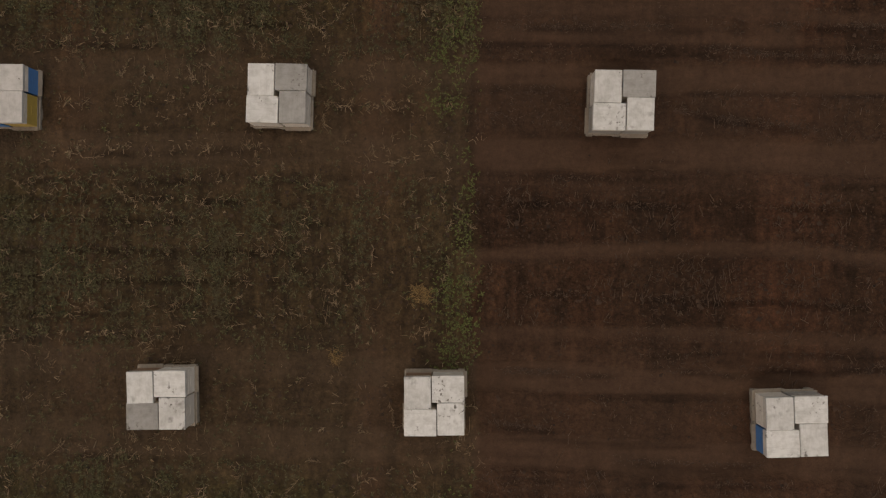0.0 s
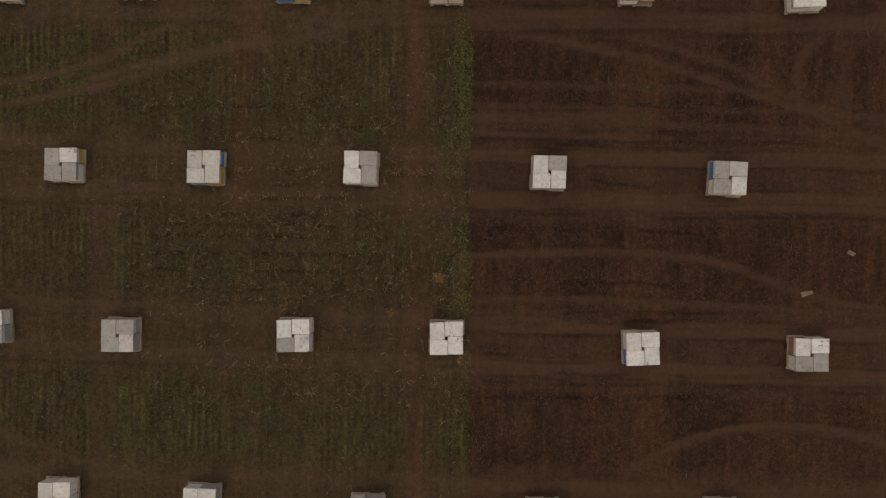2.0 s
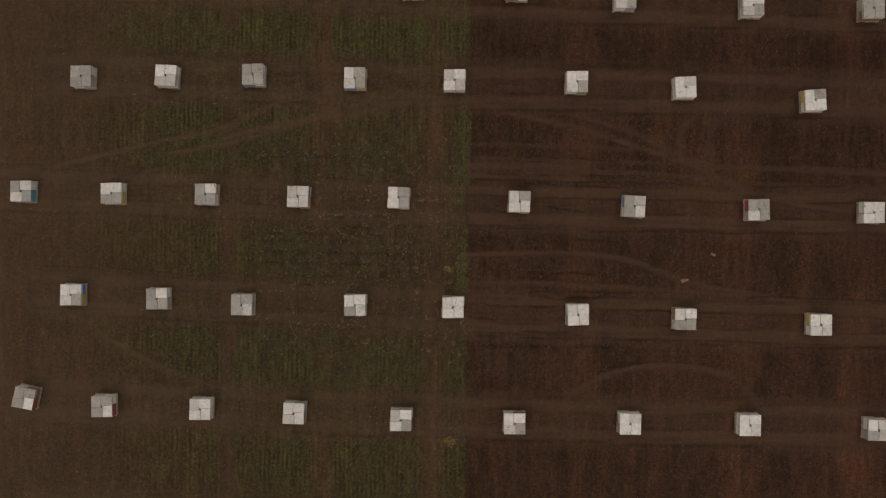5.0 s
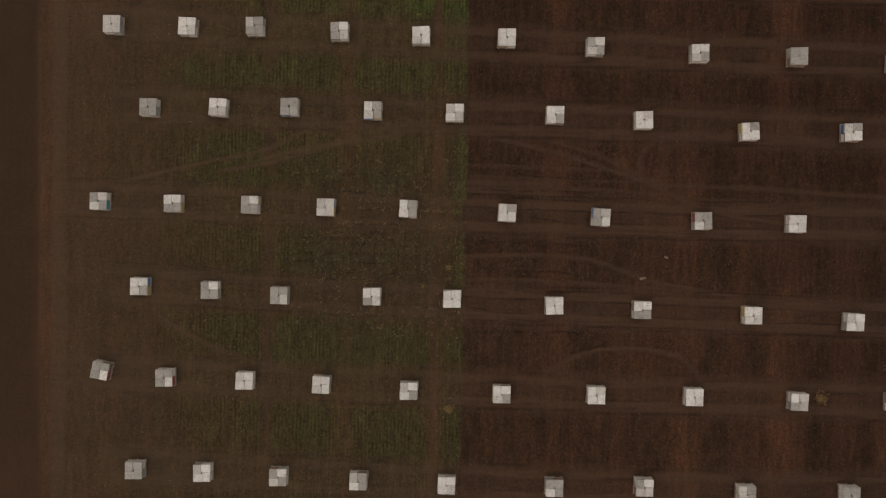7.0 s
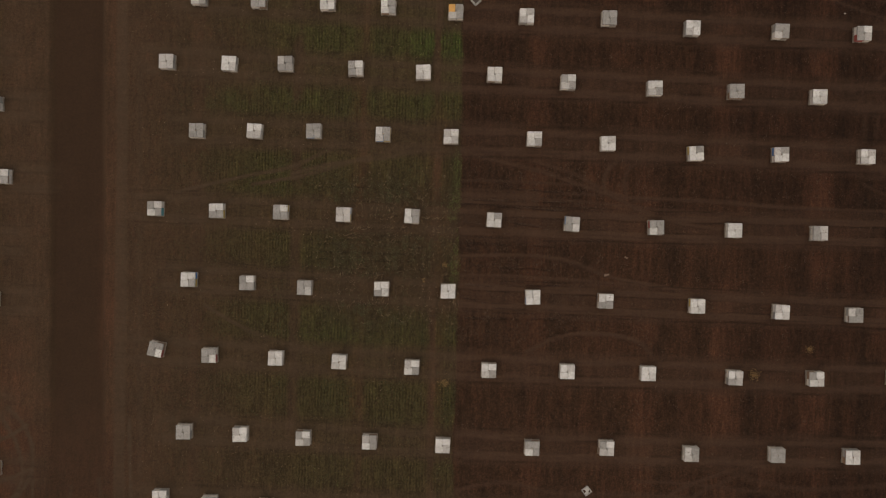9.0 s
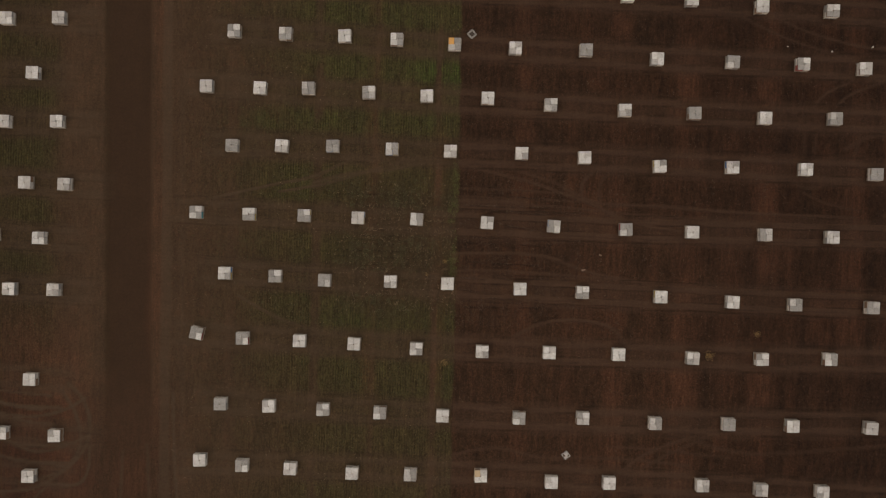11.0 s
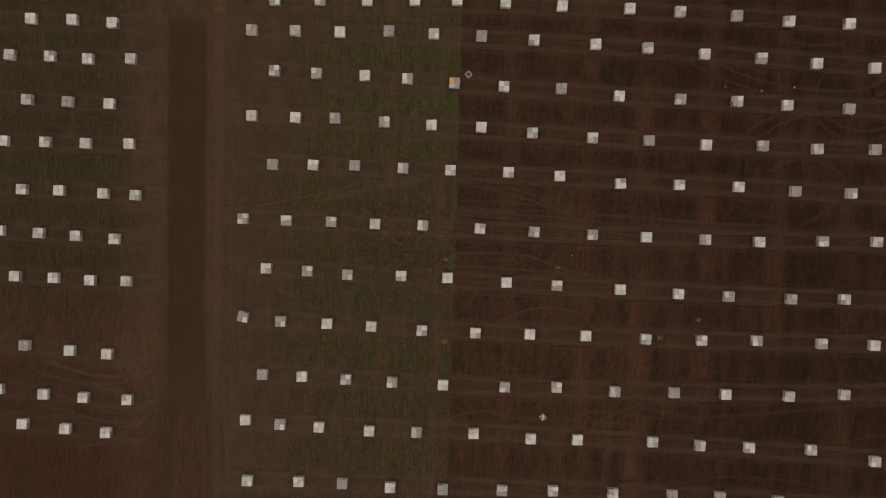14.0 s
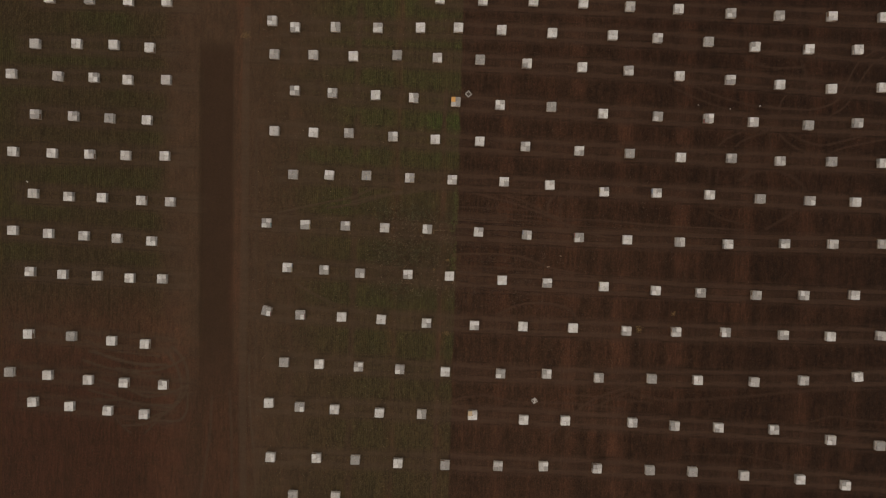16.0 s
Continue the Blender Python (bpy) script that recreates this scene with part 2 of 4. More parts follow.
BOX_PAINT = {
    "w": painted_wood("white_box_paint", (0.70, 0.640, 0.575), (0.47, 0.405, 0.345), (0.20, 0.15, 0.115), 0.6, 0.4),
    "g": painted_wood("grey_box_paint", (0.36, 0.335, 0.305), (0.22, 0.195, 0.17), (0.14, 0.11, 0.09), 0.5, 0.3),
    "b": painted_wood("blue_box_paint", (0.065, 0.19, 0.43), (0.08, 0.14, 0.25), (0.2, 0.17, 0.14), 0.3, 0.3),
    "y": painted_wood("yellow_box_paint", (0.52, 0.36, 0.09), (0.36, 0.26, 0.10), (0.2, 0.16, 0.1), 0.4, 0.3),
    "r": painted_wood("red_box_paint", (0.33, 0.085, 0.07), (0.22, 0.05, 0.04), (0.2, 0.14, 0.1), 0.4, 0.3),
    "t": painted_wood("teal_box_paint", (0.10, 0.34, 0.38), (0.10, 0.22, 0.24), (0.2, 0.15, 0.12), 0.4, 0.3),
    "n": painted_wood("bare_brown_wood", (0.27, 0.16, 0.10), (0.18, 0.11, 0.075), (0.09, 0.06, 0.04), 0.5, 0.3),
}
BOARD_WOOD = painted_wood("weathered_board_wood", (0.25, 0.21, 0.17), (0.14, 0.11, 0.085), (0.07, 0.05, 0.04), 0.7, 0.5)
PALLET_WOOD = painted_wood("weathered_pallet_wood", (0.29, 0.25, 0.205), (0.16, 0.13, 0.105), (0.08, 0.06, 0.045), 0.7, 0.5)


# ---- the ground: one sheet with furrows, wheel ruts and the sunken lane ----
def lattice(h):
    h = (h ^ 61) ^ (h >> 16)
    h = (h * 9) & 0xFFFFFFFF
    h = h ^ (h >> 4)
    h = (h * 0x27D4EB2D) & 0xFFFFFFFF
    return ((h ^ (h >> 15)) & 0xFFFF) / 65535.0


def value_noise(x, y, seed=0):
    xi, yi = np.floor(x).astype(np.int64), np.floor(y).astype(np.int64)
    fx, fy = x - xi, y - yi
    fx, fy = fx * fx * (3 - 2 * fx), fy * fy * (3 - 2 * fy)

    def at(a, b):
        return lattice((a * 73856093 ^ b * 19349663 ^ seed * 83492791) & 0xFFFFFFFF)
    return (at(xi, yi) * (1 - fx) + at(xi + 1, yi) * fx) * (1 - fy) + (at(xi, yi + 1) * (1 - fx) + at(xi + 1, yi + 1) * fx) * fy


def fractal(x, y, seed=0, octaves=3):
    total, amp, s = 0.0, 0.5, 0.0
    for k in range(octaves):
        total, s = total + amp * value_noise(x * 2 ** k, y * 2 ** k, seed + k), s + amp
        amp *= 0.5
    return total / s


def step(a, b, v):
    u = np.clip((v - a) / (b - a), 0, 1)
    return u * u * (3 - 2 * u)


ROW_LINES = [
    (-4.1, 45.8, 0.00006, -0.0187, 25.67),
    (-43.4, -26.6, 0.00000, -0.0027, 24.38),
    (-18.6, 43.4, -0.00067, 0.0008, 22.59),
    (-44.7, -28.2, 0.00000, -0.0031, 19.81),
    (-20.7, 46.1, -0.00052, -0.0210, 19.50),
    (-47.1, -26.5, 0.00000, -0.0122, 16.22),
    (-18.5, 43.7, 0.00037, -0.0432, 15.28),
    (-44.7, -28.4, 0.00000, -0.0232, 11.82),
    (-20.5, 46.4, 0.00034, -0.0371, 11.27),
    (-46.9, -26.5, 0.00000, -0.0003, 8.95),
    (-18.5, 43.8, -0.00010, -0.0226, 7.33),
    (-44.8, -25.9, 0.00000, -0.0311, 3.45),
    (-21.1, 46.9, 0.00039, -0.0189, 2.14),
    (-46.8, -27.7, 0.00000, -0.0468, -1.10),
    (-18.9, 44.1, 0.00037, -0.0336, -2.57),
    (-45.0, -26.6, 0.00000, -0.0267, -4.33),
    (-20.9, 47.1, 0.00051, -0.0237, -7.19),
    (-45.1, -28.2, 0.00000, -0.0621, -12.12),
    (-19.0, 44.9, 0.00075, -0.0214, -12.19),
    (-47.0, -26.3, 0.00000, -0.0601, -16.19),
    (-20.5, 47.5, -0.00041, -0.0214, -16.50),
    (-44.6, -28.2, 0.00000, -0.0847, -20.10),
    (-20.2, 44.2, -0.00041, -0.0068, -21.60),
]  # from x, to x, and y = a x^2 + b x + c
EDGE_X = 0.25          # where the weedy stubble ends and the tilled soil begins
CURVES = [             # wheel tracks that bend: half width, strength, points
    (0.20, 0.8, [(0.4, 6.5), (2.7, 6.0), (5.4, 5.4), (7.9, 4.6), (10.0, 3.9), (12.0, 3.0), (14.1, 2.3), (17.0, 1.9)]),
    (0.18, 0.7, [(2.3, 6.8), (4.8, 6.1), (7.5, 5.3), (8.9, 4.6), (10.6, 3.9), (12.5, 3.8), (15.3, 3.7), (21.0, 3.4), (30.0, 3.2)]),
    (0.20, 0.8, [(9.5, 4.4), (9.55, 5.3), (10.0, 5.9), (10.8, 6.4), (12.3, 6.5)]),
    (0.20, 0.6, [(10.9, 4.0), (10.8, 5.0), (11.2, 5.8), (12.2, 6.3)]),
    (0.22, 0.8, [(4.8, -6.2), (6.5, -5.3), (8.4, -4.9), (10.4, -5.0), (12.1, -5.5), (13.1, -6.7)]),
    (0.20, 0.7, [(0.4, -0.1), (3.8, 0.0), (6.1, -0.1), (7.7, -0.4), (9.0, -0.9), (10.6, -1.4), (13.1, -1.8), (15.5, -2.3)]),
    (0.30, 0.7, [(0.5, 3.8), (2.6, 3.8), (5.2, 3.8)]),
    (0.34, 0.7, [(0.5, 3.4), (2.6, 3.4), (5.2, 3.3)]),
    (0.16, 0.6, [(0.3, 3.7), (4.0, 3.65), (8.0, 3.5), (12.0, 3.2), (16.0, 2.9), (24.0, 2.6)]),
    (0.14, 0.5, [(0.3, 4.15), (4.0, 4.1), (8.0, 4.0), (11.0, 3.9)]),
    (0.14, 0.5, [(0.3, 4.75), (4.0, 4.7), (8.0, 4.55)]),
    (0.18, 0.6, [(0.3, -1.35), (4.0, -1.35), (9.0, -1.6), (15.0, -2.0), (24.0, -2.4)]),
    (0.16, 0.8, [(20.5, 18.2), (22.4, 17.3), (24.5, 16.4), (27.0, 15.6), (29.6, 15.0)]),
    (0.16, 0.8, [(23.4, 18.1), (25.3, 17.2), (27.8, 16.4), (30.8, 15.8), (33.7, 15.7), (35.4, 15.7)]),
    (0.16, 0.8, [(32.9, 15.3), (32.9, 16.2), (33.4, 17.0), (34.3, 17.3), (37.0, 17.4), (42.2, 17.4)]),
    (0.16, 0.9, [(31.1, 16.0), (33.2, 15.7), (35.2, 15.6), (37.1, 15.9), (38.8, 16.8), (39.6, 18.5), (40.5, 20.3), (41.6, 21.4), (43.4, 22.2)]),
    (0.16, 0.9, [(37.9, 15.0), (39.4, 16.0), (40.2, 17.2), (40.9, 18.6), (42.1, 20.4), (43.4, 21.3)]),
    (0.14, 0.6, [(34.0, 20.4), (34.6, 19.1), (34.9, 17.8)]),
    (0.14, 0.6, [(34.8, 20.7), (35.1, 19.3), (35.6, 18.0)]),
    (0.14, 0.5, [(28.6, 21.4), (30.3, 20.4), (32.7, 19.4)]),
    (0.16, 0.8, [(26.5, 11.0), (26.9, 11.8), (27.8, 12.6), (29.1, 13.2)]),
    (0.16, 0.8, [(28.2, 11.3), (28.9, 12.1), (30.3, 12.8), (32.0, 13.4)]),
    (0.16, 0.8, [(32.9, 13.9), (34.1, 13.1), (35.7, 12.4), (37.4, 12.1), (39.9, 12.7), (41.8, 13.3), (43.8, 14.0)]),
    (0.16, 0.8, [(33.0, 13.0), (34.2, 12.0), (35.9, 11.3), (37.9, 11.3), (40.0, 12.0), (43.9, 12.9)]),
    (0.15, 0.7, [(31.8, 13.7), (32.0, 12.3), (32.1, 11.0), (31.8, 9.1)]),
    (0.14, 0.5, [(25.9, 9.7), (25.9, 8.3), (26.3, 7.2)]),
    (0.14, 0.5, [(26.8, 9.7), (26.7, 8.3), (26.9, 7.2)]),
    (0.14, 0.5, [(25.9, 5.0), (27.8, 4.2), (30.4, 3.7)]),
    (0.14, 0.5, [(11.4, 3.6), (15.6, 3.8), (20.3, 3.5), (24.9, 3.3), (30.0, 2.6)]),
    (0.14, 0.6, [(11.9, -14.3), (15.1, -14.4), (20.9, -14.9)]),
    (0.14, 0.5, [(24.4, -11.3), (27.1, -11.4), (30.9, -11.5), (36.4, -11.3)]),
    (0.14, 0.6, [(24.6, -20.1), (27.8, -20.1), (31.1, -20.2), (35.6, -21.0), (40.8, -21.8)]),
    (0.14, 0.6, [(34.7, -17.2), (37.4, -16.4), (39.9, -15.8), (42.2, -16.1), (45.3, -16.3)]),
    (0.16, 0.9, [(-37.1, -11.2), (-34.9, -11.7), (-32.6, -12.3), (-30.5, -12.6)]),
    (0.16, 0.9, [(-34.3, -12.8), (-31.5, -13.1), (-29.0, -12.6), (-27.3, -11.6)]),
    (0.16, 0.9, [(-33.2, -14.9), (-31.1, -15.7), (-28.9, -15.3), (-27.0, -14.4)]),
    (0.16, 0.9, [(-36.6, -16.1), (-33.6, -16.2), (-31.0, -16.5), (-28.5, -16.8)]),
    (0.16, 0.9, [(-26.9, -15.3), (-27.0, -17.0), (-27.8, -18.1), (-30.2, -18.2)]),
    (0.14, 0.8, [(-34.2, -18.1), (-33.5, -18.9), (-32.7, -19.5)]),
    (0.14, 0.8, [(-31.2, -19.5), (-30.6, -18.8), (-29.9, -18.1)]),
    (0.14, 0.8, [(-37.5, -10.0), (-35.6, -10.8), (-33.2, -11.2), (-29.8, -11.5)]),
    (0.14, 0.5, [(-21.7, -17.3), (-21.5, -18.8), (-21.4, -21.2)]),
    (0.14, 0.9, [(-20.7, -11.1), (-20.6, -14.3), (-20.4, -17.5), (-20.0, -21.2)]),
    (0.18, 0.7, [(35.1, 20.2), (35.4, 19.1), (35.8, 18.2)]),
    (0.18, 0.7, [(28.2, 21.6), (29.0, 20.8), (30.2, 20.1), (32.1, 19.8), (34.8, 19.9)]),
    (0.22, 0.7, [(10.4, -18.6), (11.8, -17.4), (14.6, -14.9), (18.3, -13.4)]),
    (0.20, 0.6, [(12.2, -18.8), (13.4, -17.0), (16.0, -15.0), (19.8, -13.2)]),
    (0.20, 0.6, [(0.4, -15.2), (3.5, -14.6), (7.0, -15.2), (13.0, -15.2), (18.0, -15.6)]),
    (0.20, 0.8, [(-28.6, -10.5), (-27.4, -11.8), (-26.9, -13.9), (-27.7, -16.0), (-30.6, -18.3), (-33.6, -18.8)]),
    (0.20, 0.8, [(-29.1, -11.0), (-28.0, -12.8), (-27.6, -15.0), (-28.7, -16.9), (-31.5, -18.1)]),
    (0.20, 0.8, [(-36.7, -11.0), (-35.0, -11.8), (-32.4, -12.3), (-29.0, -12.4)]),
    (0.20, 0.8, [(-37.0, -15.2), (-34.5, -15.8), (-31.9, -16.5), (-28.5, -16.5)]),
    (0.20, 0.8, [(-36.6, -13.9), (-33.7, -14.9), (-30.7, -15.3), (-28.1, -15.0)]),
    (0.20, 0.8, [(-37.7, -12.1), (-35.4, -12.8), (-32.0, -13.4), (-29.4, -13.7)]),
    (0.16, 0.6, [(-10.5, 4.9), (-8.0, 5.6), (-5.0, 6.0), (-2.0, 6.6)]),
    (0.16, 0.6, [(-18.0, 3.6), (-14.0, 4.6), (-10.5, 5.4), (-8.0, 6.6)]),
    (0.16, 0.6, [(-13.0, 4.2), (-9.5, 4.9), (-6.0, 6.0), (-3.0, 6.8)]),
    (0.16, 0.6, [(-16.0, -3.6), (-13.0, -5.2), (-10.0, -6.2)]),
    (0.25, 0.6, [(29.0, 8.3), (31.0, 9.3), (33.5, 9.2), (35.6, 7.7), (35.2, 5.6), (32.0, 3.4)]),
    (0.22, 0.5, [(24.0, 6.0), (27.0, 5.4), (29.5, 7.6), (30.2, 10.2)]),
    (0.60, 0.5, [(-21.6, 24.0), (-21.5, 10.0), (-21.4, 0.0), (-21.3, -14.0), (-21.0, -26.0)]),
    (0.25, 0.25, [(-20.4, 12.0), (-20.2, 0.0), (-20.0, -12.0), (-19.7, -27.0)]),
    (0.18, 0.5, [(-22.6, -15.0), (-22.3, -20.0), (-22.2, -27.0)]),
    (0.18, 0.5, [(-24.4, -15.5), (-24.6, -20.0), (-25.6, -27.0)]),
    (0.22, 0.5, [(16.0, -13.0), (22.0, -14.5), (30.0, -14.0), (37.0, -13.2), (44.0, -12.8)]),
]


def smooth_line(points, per=14):
    p = [points[0], *points, points[-1]]
    res = []
    for a, b, c, d in zip(p, p[1:], p[2:], p[3:]):
        for u in np.linspace(0, 1, per, endpoint=False):
            res.append([0.5 * (2 * bb + (cc - aa) * u + (2 * aa - 5 * bb + 4 * cc - dd) * u * u + (3 * bb - aa - 3 * cc + dd) * u ** 3)
                        for aa, bb, cc, dd in zip(a, b, c, d)])
    return np.array(res + [list(points[-1])])


LINES = [(half, s, smooth_line(pts)) for half, s, pts in CURVES]


def axis(fine, mid, fs, ms):
    a = list(np.arange(0, fine, fs)) + list(np.arange(fine, mid, ms))
    d, x = ms, mid
    while x < 2500:
        a.append(x)
        d *= 1.45
        x += d
    a = np.array(a + [2500.0])
    return np.concatenate([-a[:0:-1], a])


# ruts beside the wheel tracks: two ends, and how many crumbs lie along them
RUTS = ((0.6, 3.52, 7.0, 3.46, 1500), (2.4, 3.16, 7.0, 2.94, 900), (3.4, 2.16, 5.6, 1.86, 600), (0.5, 2.12, 1.7, 1.93, 300), (0.6, -1.93, 2.7, -1.98, 600), (3.2, -1.9, 5.2, -1.98, 250), (0.5, -2.75, 2.6, -2.95, 500), (4.4, -1.86, 7.0, -1.80, 350),
        (3.6, 4.25, 7.0, 4.1, 500), (0.5, 0.78, 6.8, 0.62, 200), (0.8, -0.62, 6.6, -0.9, 200), (2.5, -3.35, 5.0, -3.42, 300), (0.6, -4.05, 6.8, -4.0, 300),
        (-7.0, 3.3, -4.6, 3.3, 90), (-6.4, 2.3, -3.3, 2.4, 90), (-2.2, 2.3, -0.4, 2.2, 90), (-6.8, 1.6, -2.8, 1.6, 90), (-7.3, 1.1, -2.2, 1.1, 90), (-4.6, 3.6, -2.2, 3.6, 90), (-6.8, -0.9, -3.5, -0.9, 90), (-7.4, -1.4, -3.9, -1.3, 90), (-6.4, -3.3, -4.1, -3.3, 90),
        (-9.0, 0.52, -1.6, 0.46, 70), (-9.0, 0.05, -2.0, -0.02, 60), (-9.0, -0.42, -2.4, -0.5, 70), (-8.6, -1.05, -1.2, -1.0, 70), (-8.8, 4.2, -1.0, 4.15, 60), (-8.5, 0.85, -3.0, 0.8, 60))


def field_masks(x, y):
    """The field's ground cover at places x, y: named shares from 0 to 1, and the height."""
    wob = fractal(x * 0.9, y * 0.9, 3) - 0.5
    edge = fractal(x * 3.2, y * 3.2, 7, 2) - 0.5
    tilled = step(-0.12, 0.12, x - EDGE_X + wob * 0.35 - 0.002 * y)
    track, rowband, shaded_groove = np.zeros_like(x), np.zeros_like(x), np.zeros_like(x)
    for x0, x1, a, b, c in ROW_LINES:
        near = np.flatnonzero((np.abs(y - (a * x * x + b * x + c)) < 1.7) & (x > x0 - 1) & ((x < x1 + 1) | (x1 > 30)))
        if not len(near):
            continue
        nx, ny = x[near], y[near]
        yc = a * nx * nx + b * nx + c + 0.10 * (fractal(nx * 0.35, nx * 0 + c, 9) - 0.5)
        span = step(x0 - 1, x0 + 1, nx) * (step(x1 + 1, x1 - 1, nx) if x1 < 30 else 1.0)
        side = np.where(nx > EDGE_X, 1.0, 0.6)
        off_y = ny - yc
        rowband[near] = np.maximum(rowband[near], span * step(1.6, 0.75, np.abs(off_y + 0.5 * wob[near])))
        here = 0.40 * step(1.38, 1.05, np.abs(off_y + 0.25 * wob[near]))
        for off, half, s in ((0.58, 0.24, 0.82), (-0.62, 0.28, 0.82)):
            d = np.abs(off_y - off - 0.1 * (fractal(nx * 0.5, nx * 0 + c + off * 7, 5) - 0.5))
            here = np.maximum(here, s * step(half + 0.05, half - 0.04, d + 0.10 * edge[near]))
        track[near] = np.maximum(track[near], here * side * span)
        # narrow crevices beside the tracks: both sunk and painted dark as if in shadow
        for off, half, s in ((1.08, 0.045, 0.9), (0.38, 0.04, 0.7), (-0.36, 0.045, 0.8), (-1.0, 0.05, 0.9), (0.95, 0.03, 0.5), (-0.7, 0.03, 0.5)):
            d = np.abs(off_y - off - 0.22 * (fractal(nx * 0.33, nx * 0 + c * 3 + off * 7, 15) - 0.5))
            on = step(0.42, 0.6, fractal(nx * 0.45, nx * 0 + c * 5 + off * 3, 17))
            shaded_groove[near] = np.maximum(shaded_groove[near], 0.8 * s * on * side * span * step(half * 1.7, half * 0.3, d))
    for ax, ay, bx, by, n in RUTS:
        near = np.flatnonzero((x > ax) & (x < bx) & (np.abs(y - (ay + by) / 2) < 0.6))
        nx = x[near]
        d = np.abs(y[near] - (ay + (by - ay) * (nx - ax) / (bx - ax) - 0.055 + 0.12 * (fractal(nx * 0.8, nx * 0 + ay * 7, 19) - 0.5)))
        shaded_groove[near] = np.maximum(shaded_groove[near], 0.85 * step(0.3, 0.55, fractal(nx * 1.1, nx * 0 + ay * 9, 23)) * step(0.09, 0.02, d) * step(ax, ax + 0.5, nx) * step(bx, bx - 0.5, nx))
    for half, s, line in LINES:
        near = np.flatnonzero((x > line[:, 0].min() - 1) & (x < line[:, 0].max() + 1) & (y > line[:, 1].min() - 1) & (y < line[:, 1].max() + 1))
        if not len(near):
            continue
        d = np.full(len(near), 9.0)
        nx, ny = x[near], y[near]
        for p, q in zip(line[:-1], line[1:]):
            e = q - p
            u = np.clip(((nx - p[0]) * e[0] + (ny - p[1]) * e[1]) / (e @ e + 1e-9), 0, 1)
            d = np.minimum(d, np.hypot(nx - p[0] - u * e[0], ny - p[1] - u * e[1]))
        track[near] = np.maximum(track[near], s * step(half * 0.6 + 0.07, half * 0.6 - 0.05, d + 0.08 * edge[near]))
    patchy = fractal(x * 0.16, y * 0.16, 21)
    lane = step(-26.1, -25.7, x + 0.017 * y) * step(-22.3, -22.8, x + 0.017 * y) * step(-19.0, -8.0, y + 2 * wob) * step(21.5, 19.5, y)
    bare = np.maximum(step(-30.2, -28.6, x) * step(-16.8, -21.4, x + 2.0 * wob + 4 * (patchy - 0.5)), 0) * 0.9
    bare = np.maximum(bare, step(-10.0, -15.0, y + 4 * wob) * step(-19, -21, x) * 0.55)
    bare = np.maximum(bare, 0.8 * step(20.0, 22.5, y + 2 * wob) * step(-30, -28, x) * step(-19, -21, x))
    for xc, half, s in ((-1.25, 0.16, 0.75), (-10.2, 0.25, 0.7), (-16.6, 0.3, 0.7), (-5.9, 0.15, 0.35)):
        d = np.abs(x - xc + 0.35 * (fractal(y * 0.25, x * 0 + xc, 35) - 0.5) + 0.25 * edge)
        bare = np.maximum(bare, s * step(half * 2, half * 0.5, d) * step(0.25, 0.55, fractal(x * 0.6, y * 0.35, 37)))
    green = (1 - tilled) * step(-18.0, -10.5, x + 2.5 * wob + 6 * (patchy - 0.5)) * (0.62 + 0.40 * step(0.3, 0.7, patchy))
    green = np.maximum(green, step(-28.5, -31.0, x + 2 * wob) * step(-9.0, 1.0, y + 3 * wob) * (0.35 + 0.5 * step(0.35, 0.7, patchy)))
    green *= (1 - 0.8 * step(-11.0, -5.0, x) * step(6.0, 2.5, np.abs(y) + wob)) * (1 - (0.62 - 0.25 * step(7.0, 12.0, np.abs(y))) * rowband)
    green *= 1 - 0.5 * step(-6.0, -16.0, y + 3 * wob)
    green = green * (1 - 0.8 * np.minimum(track * 1.6, 1)) * (1 - bare)
    red = np.zeros_like(x)
    for xc, half, s in ((5.2, 0.5, 0.5), (8.6, 0.3, 0.3), (10.2, 0.8, 0.35), (20.6, 0.9, 0.4), (27.4, 0.8, 0.4), (34.2, 0.9, 0.35), (39.0, 0.8, 0.35), (12.2, 0.55, 0.7), (14.9, 0.3, 0.4), (17.2, 0.9, 0.8), (18.4, 0.35, 0.4), (23.2, 0.9, 0.75), (25.3, 0.4, 0.5),
                        (29.6, 0.9, 0.6), (32.2, 0.4, 0.4), (36.4, 0.9, 0.55), (41.5, 0.8, 0.4), (-1.1, 0.35, 0.3), (-6.1, 0.3, 0.3), (-22.0, 0.5, 0.6)):
        d = np.abs(x - xc + 0.5 * (fractal(y * 0.3, x * 0 + xc, 31) - 0.5))
        red = np.maximum(red, 0.75 * s * step(half * 1.5 + 0.4, half * 0.2, d) * (0.35 + step(0.3, 0.65, fractal(x * 0.1 + xc, y * 0.22, 33))))
    red = np.maximum(red, 1.1 * step(1.3, 0.1, np.abs(x - 17.2 + 0.9 * wob + 0.5 * edge)) * step(7.5, 2.0, np.abs(y + 5.2)) * (0.45 + 0.55 * step(0.3, 0.6, fractal(x * 0.9, y * 0.5, 39))))
    rust = step(3.4, 0.8, np.abs(x + 23.5 + 1.5 * wob)) * step(-12.5, -18.0, y + 3 * wob)
    red = np.maximum(red, np.maximum(0.6 * rust, 0.55 * step(-3.0, -10.0, y + 4 * wob) * step(-26.0, -28.5, x + 2 * wob) + 0.3 * step(-8.0, -15.0, y + 4 * wob) * step(-18.5, -22.0, x + 2 * wob)))
    bare = bare * (1 - 0.7 * rust)
    red = np.clip(red, 0, 1) * (1 - 0.6 * track)
    ridge = step(0.02, 0.3, track) * step(0.8, 0.45, track)
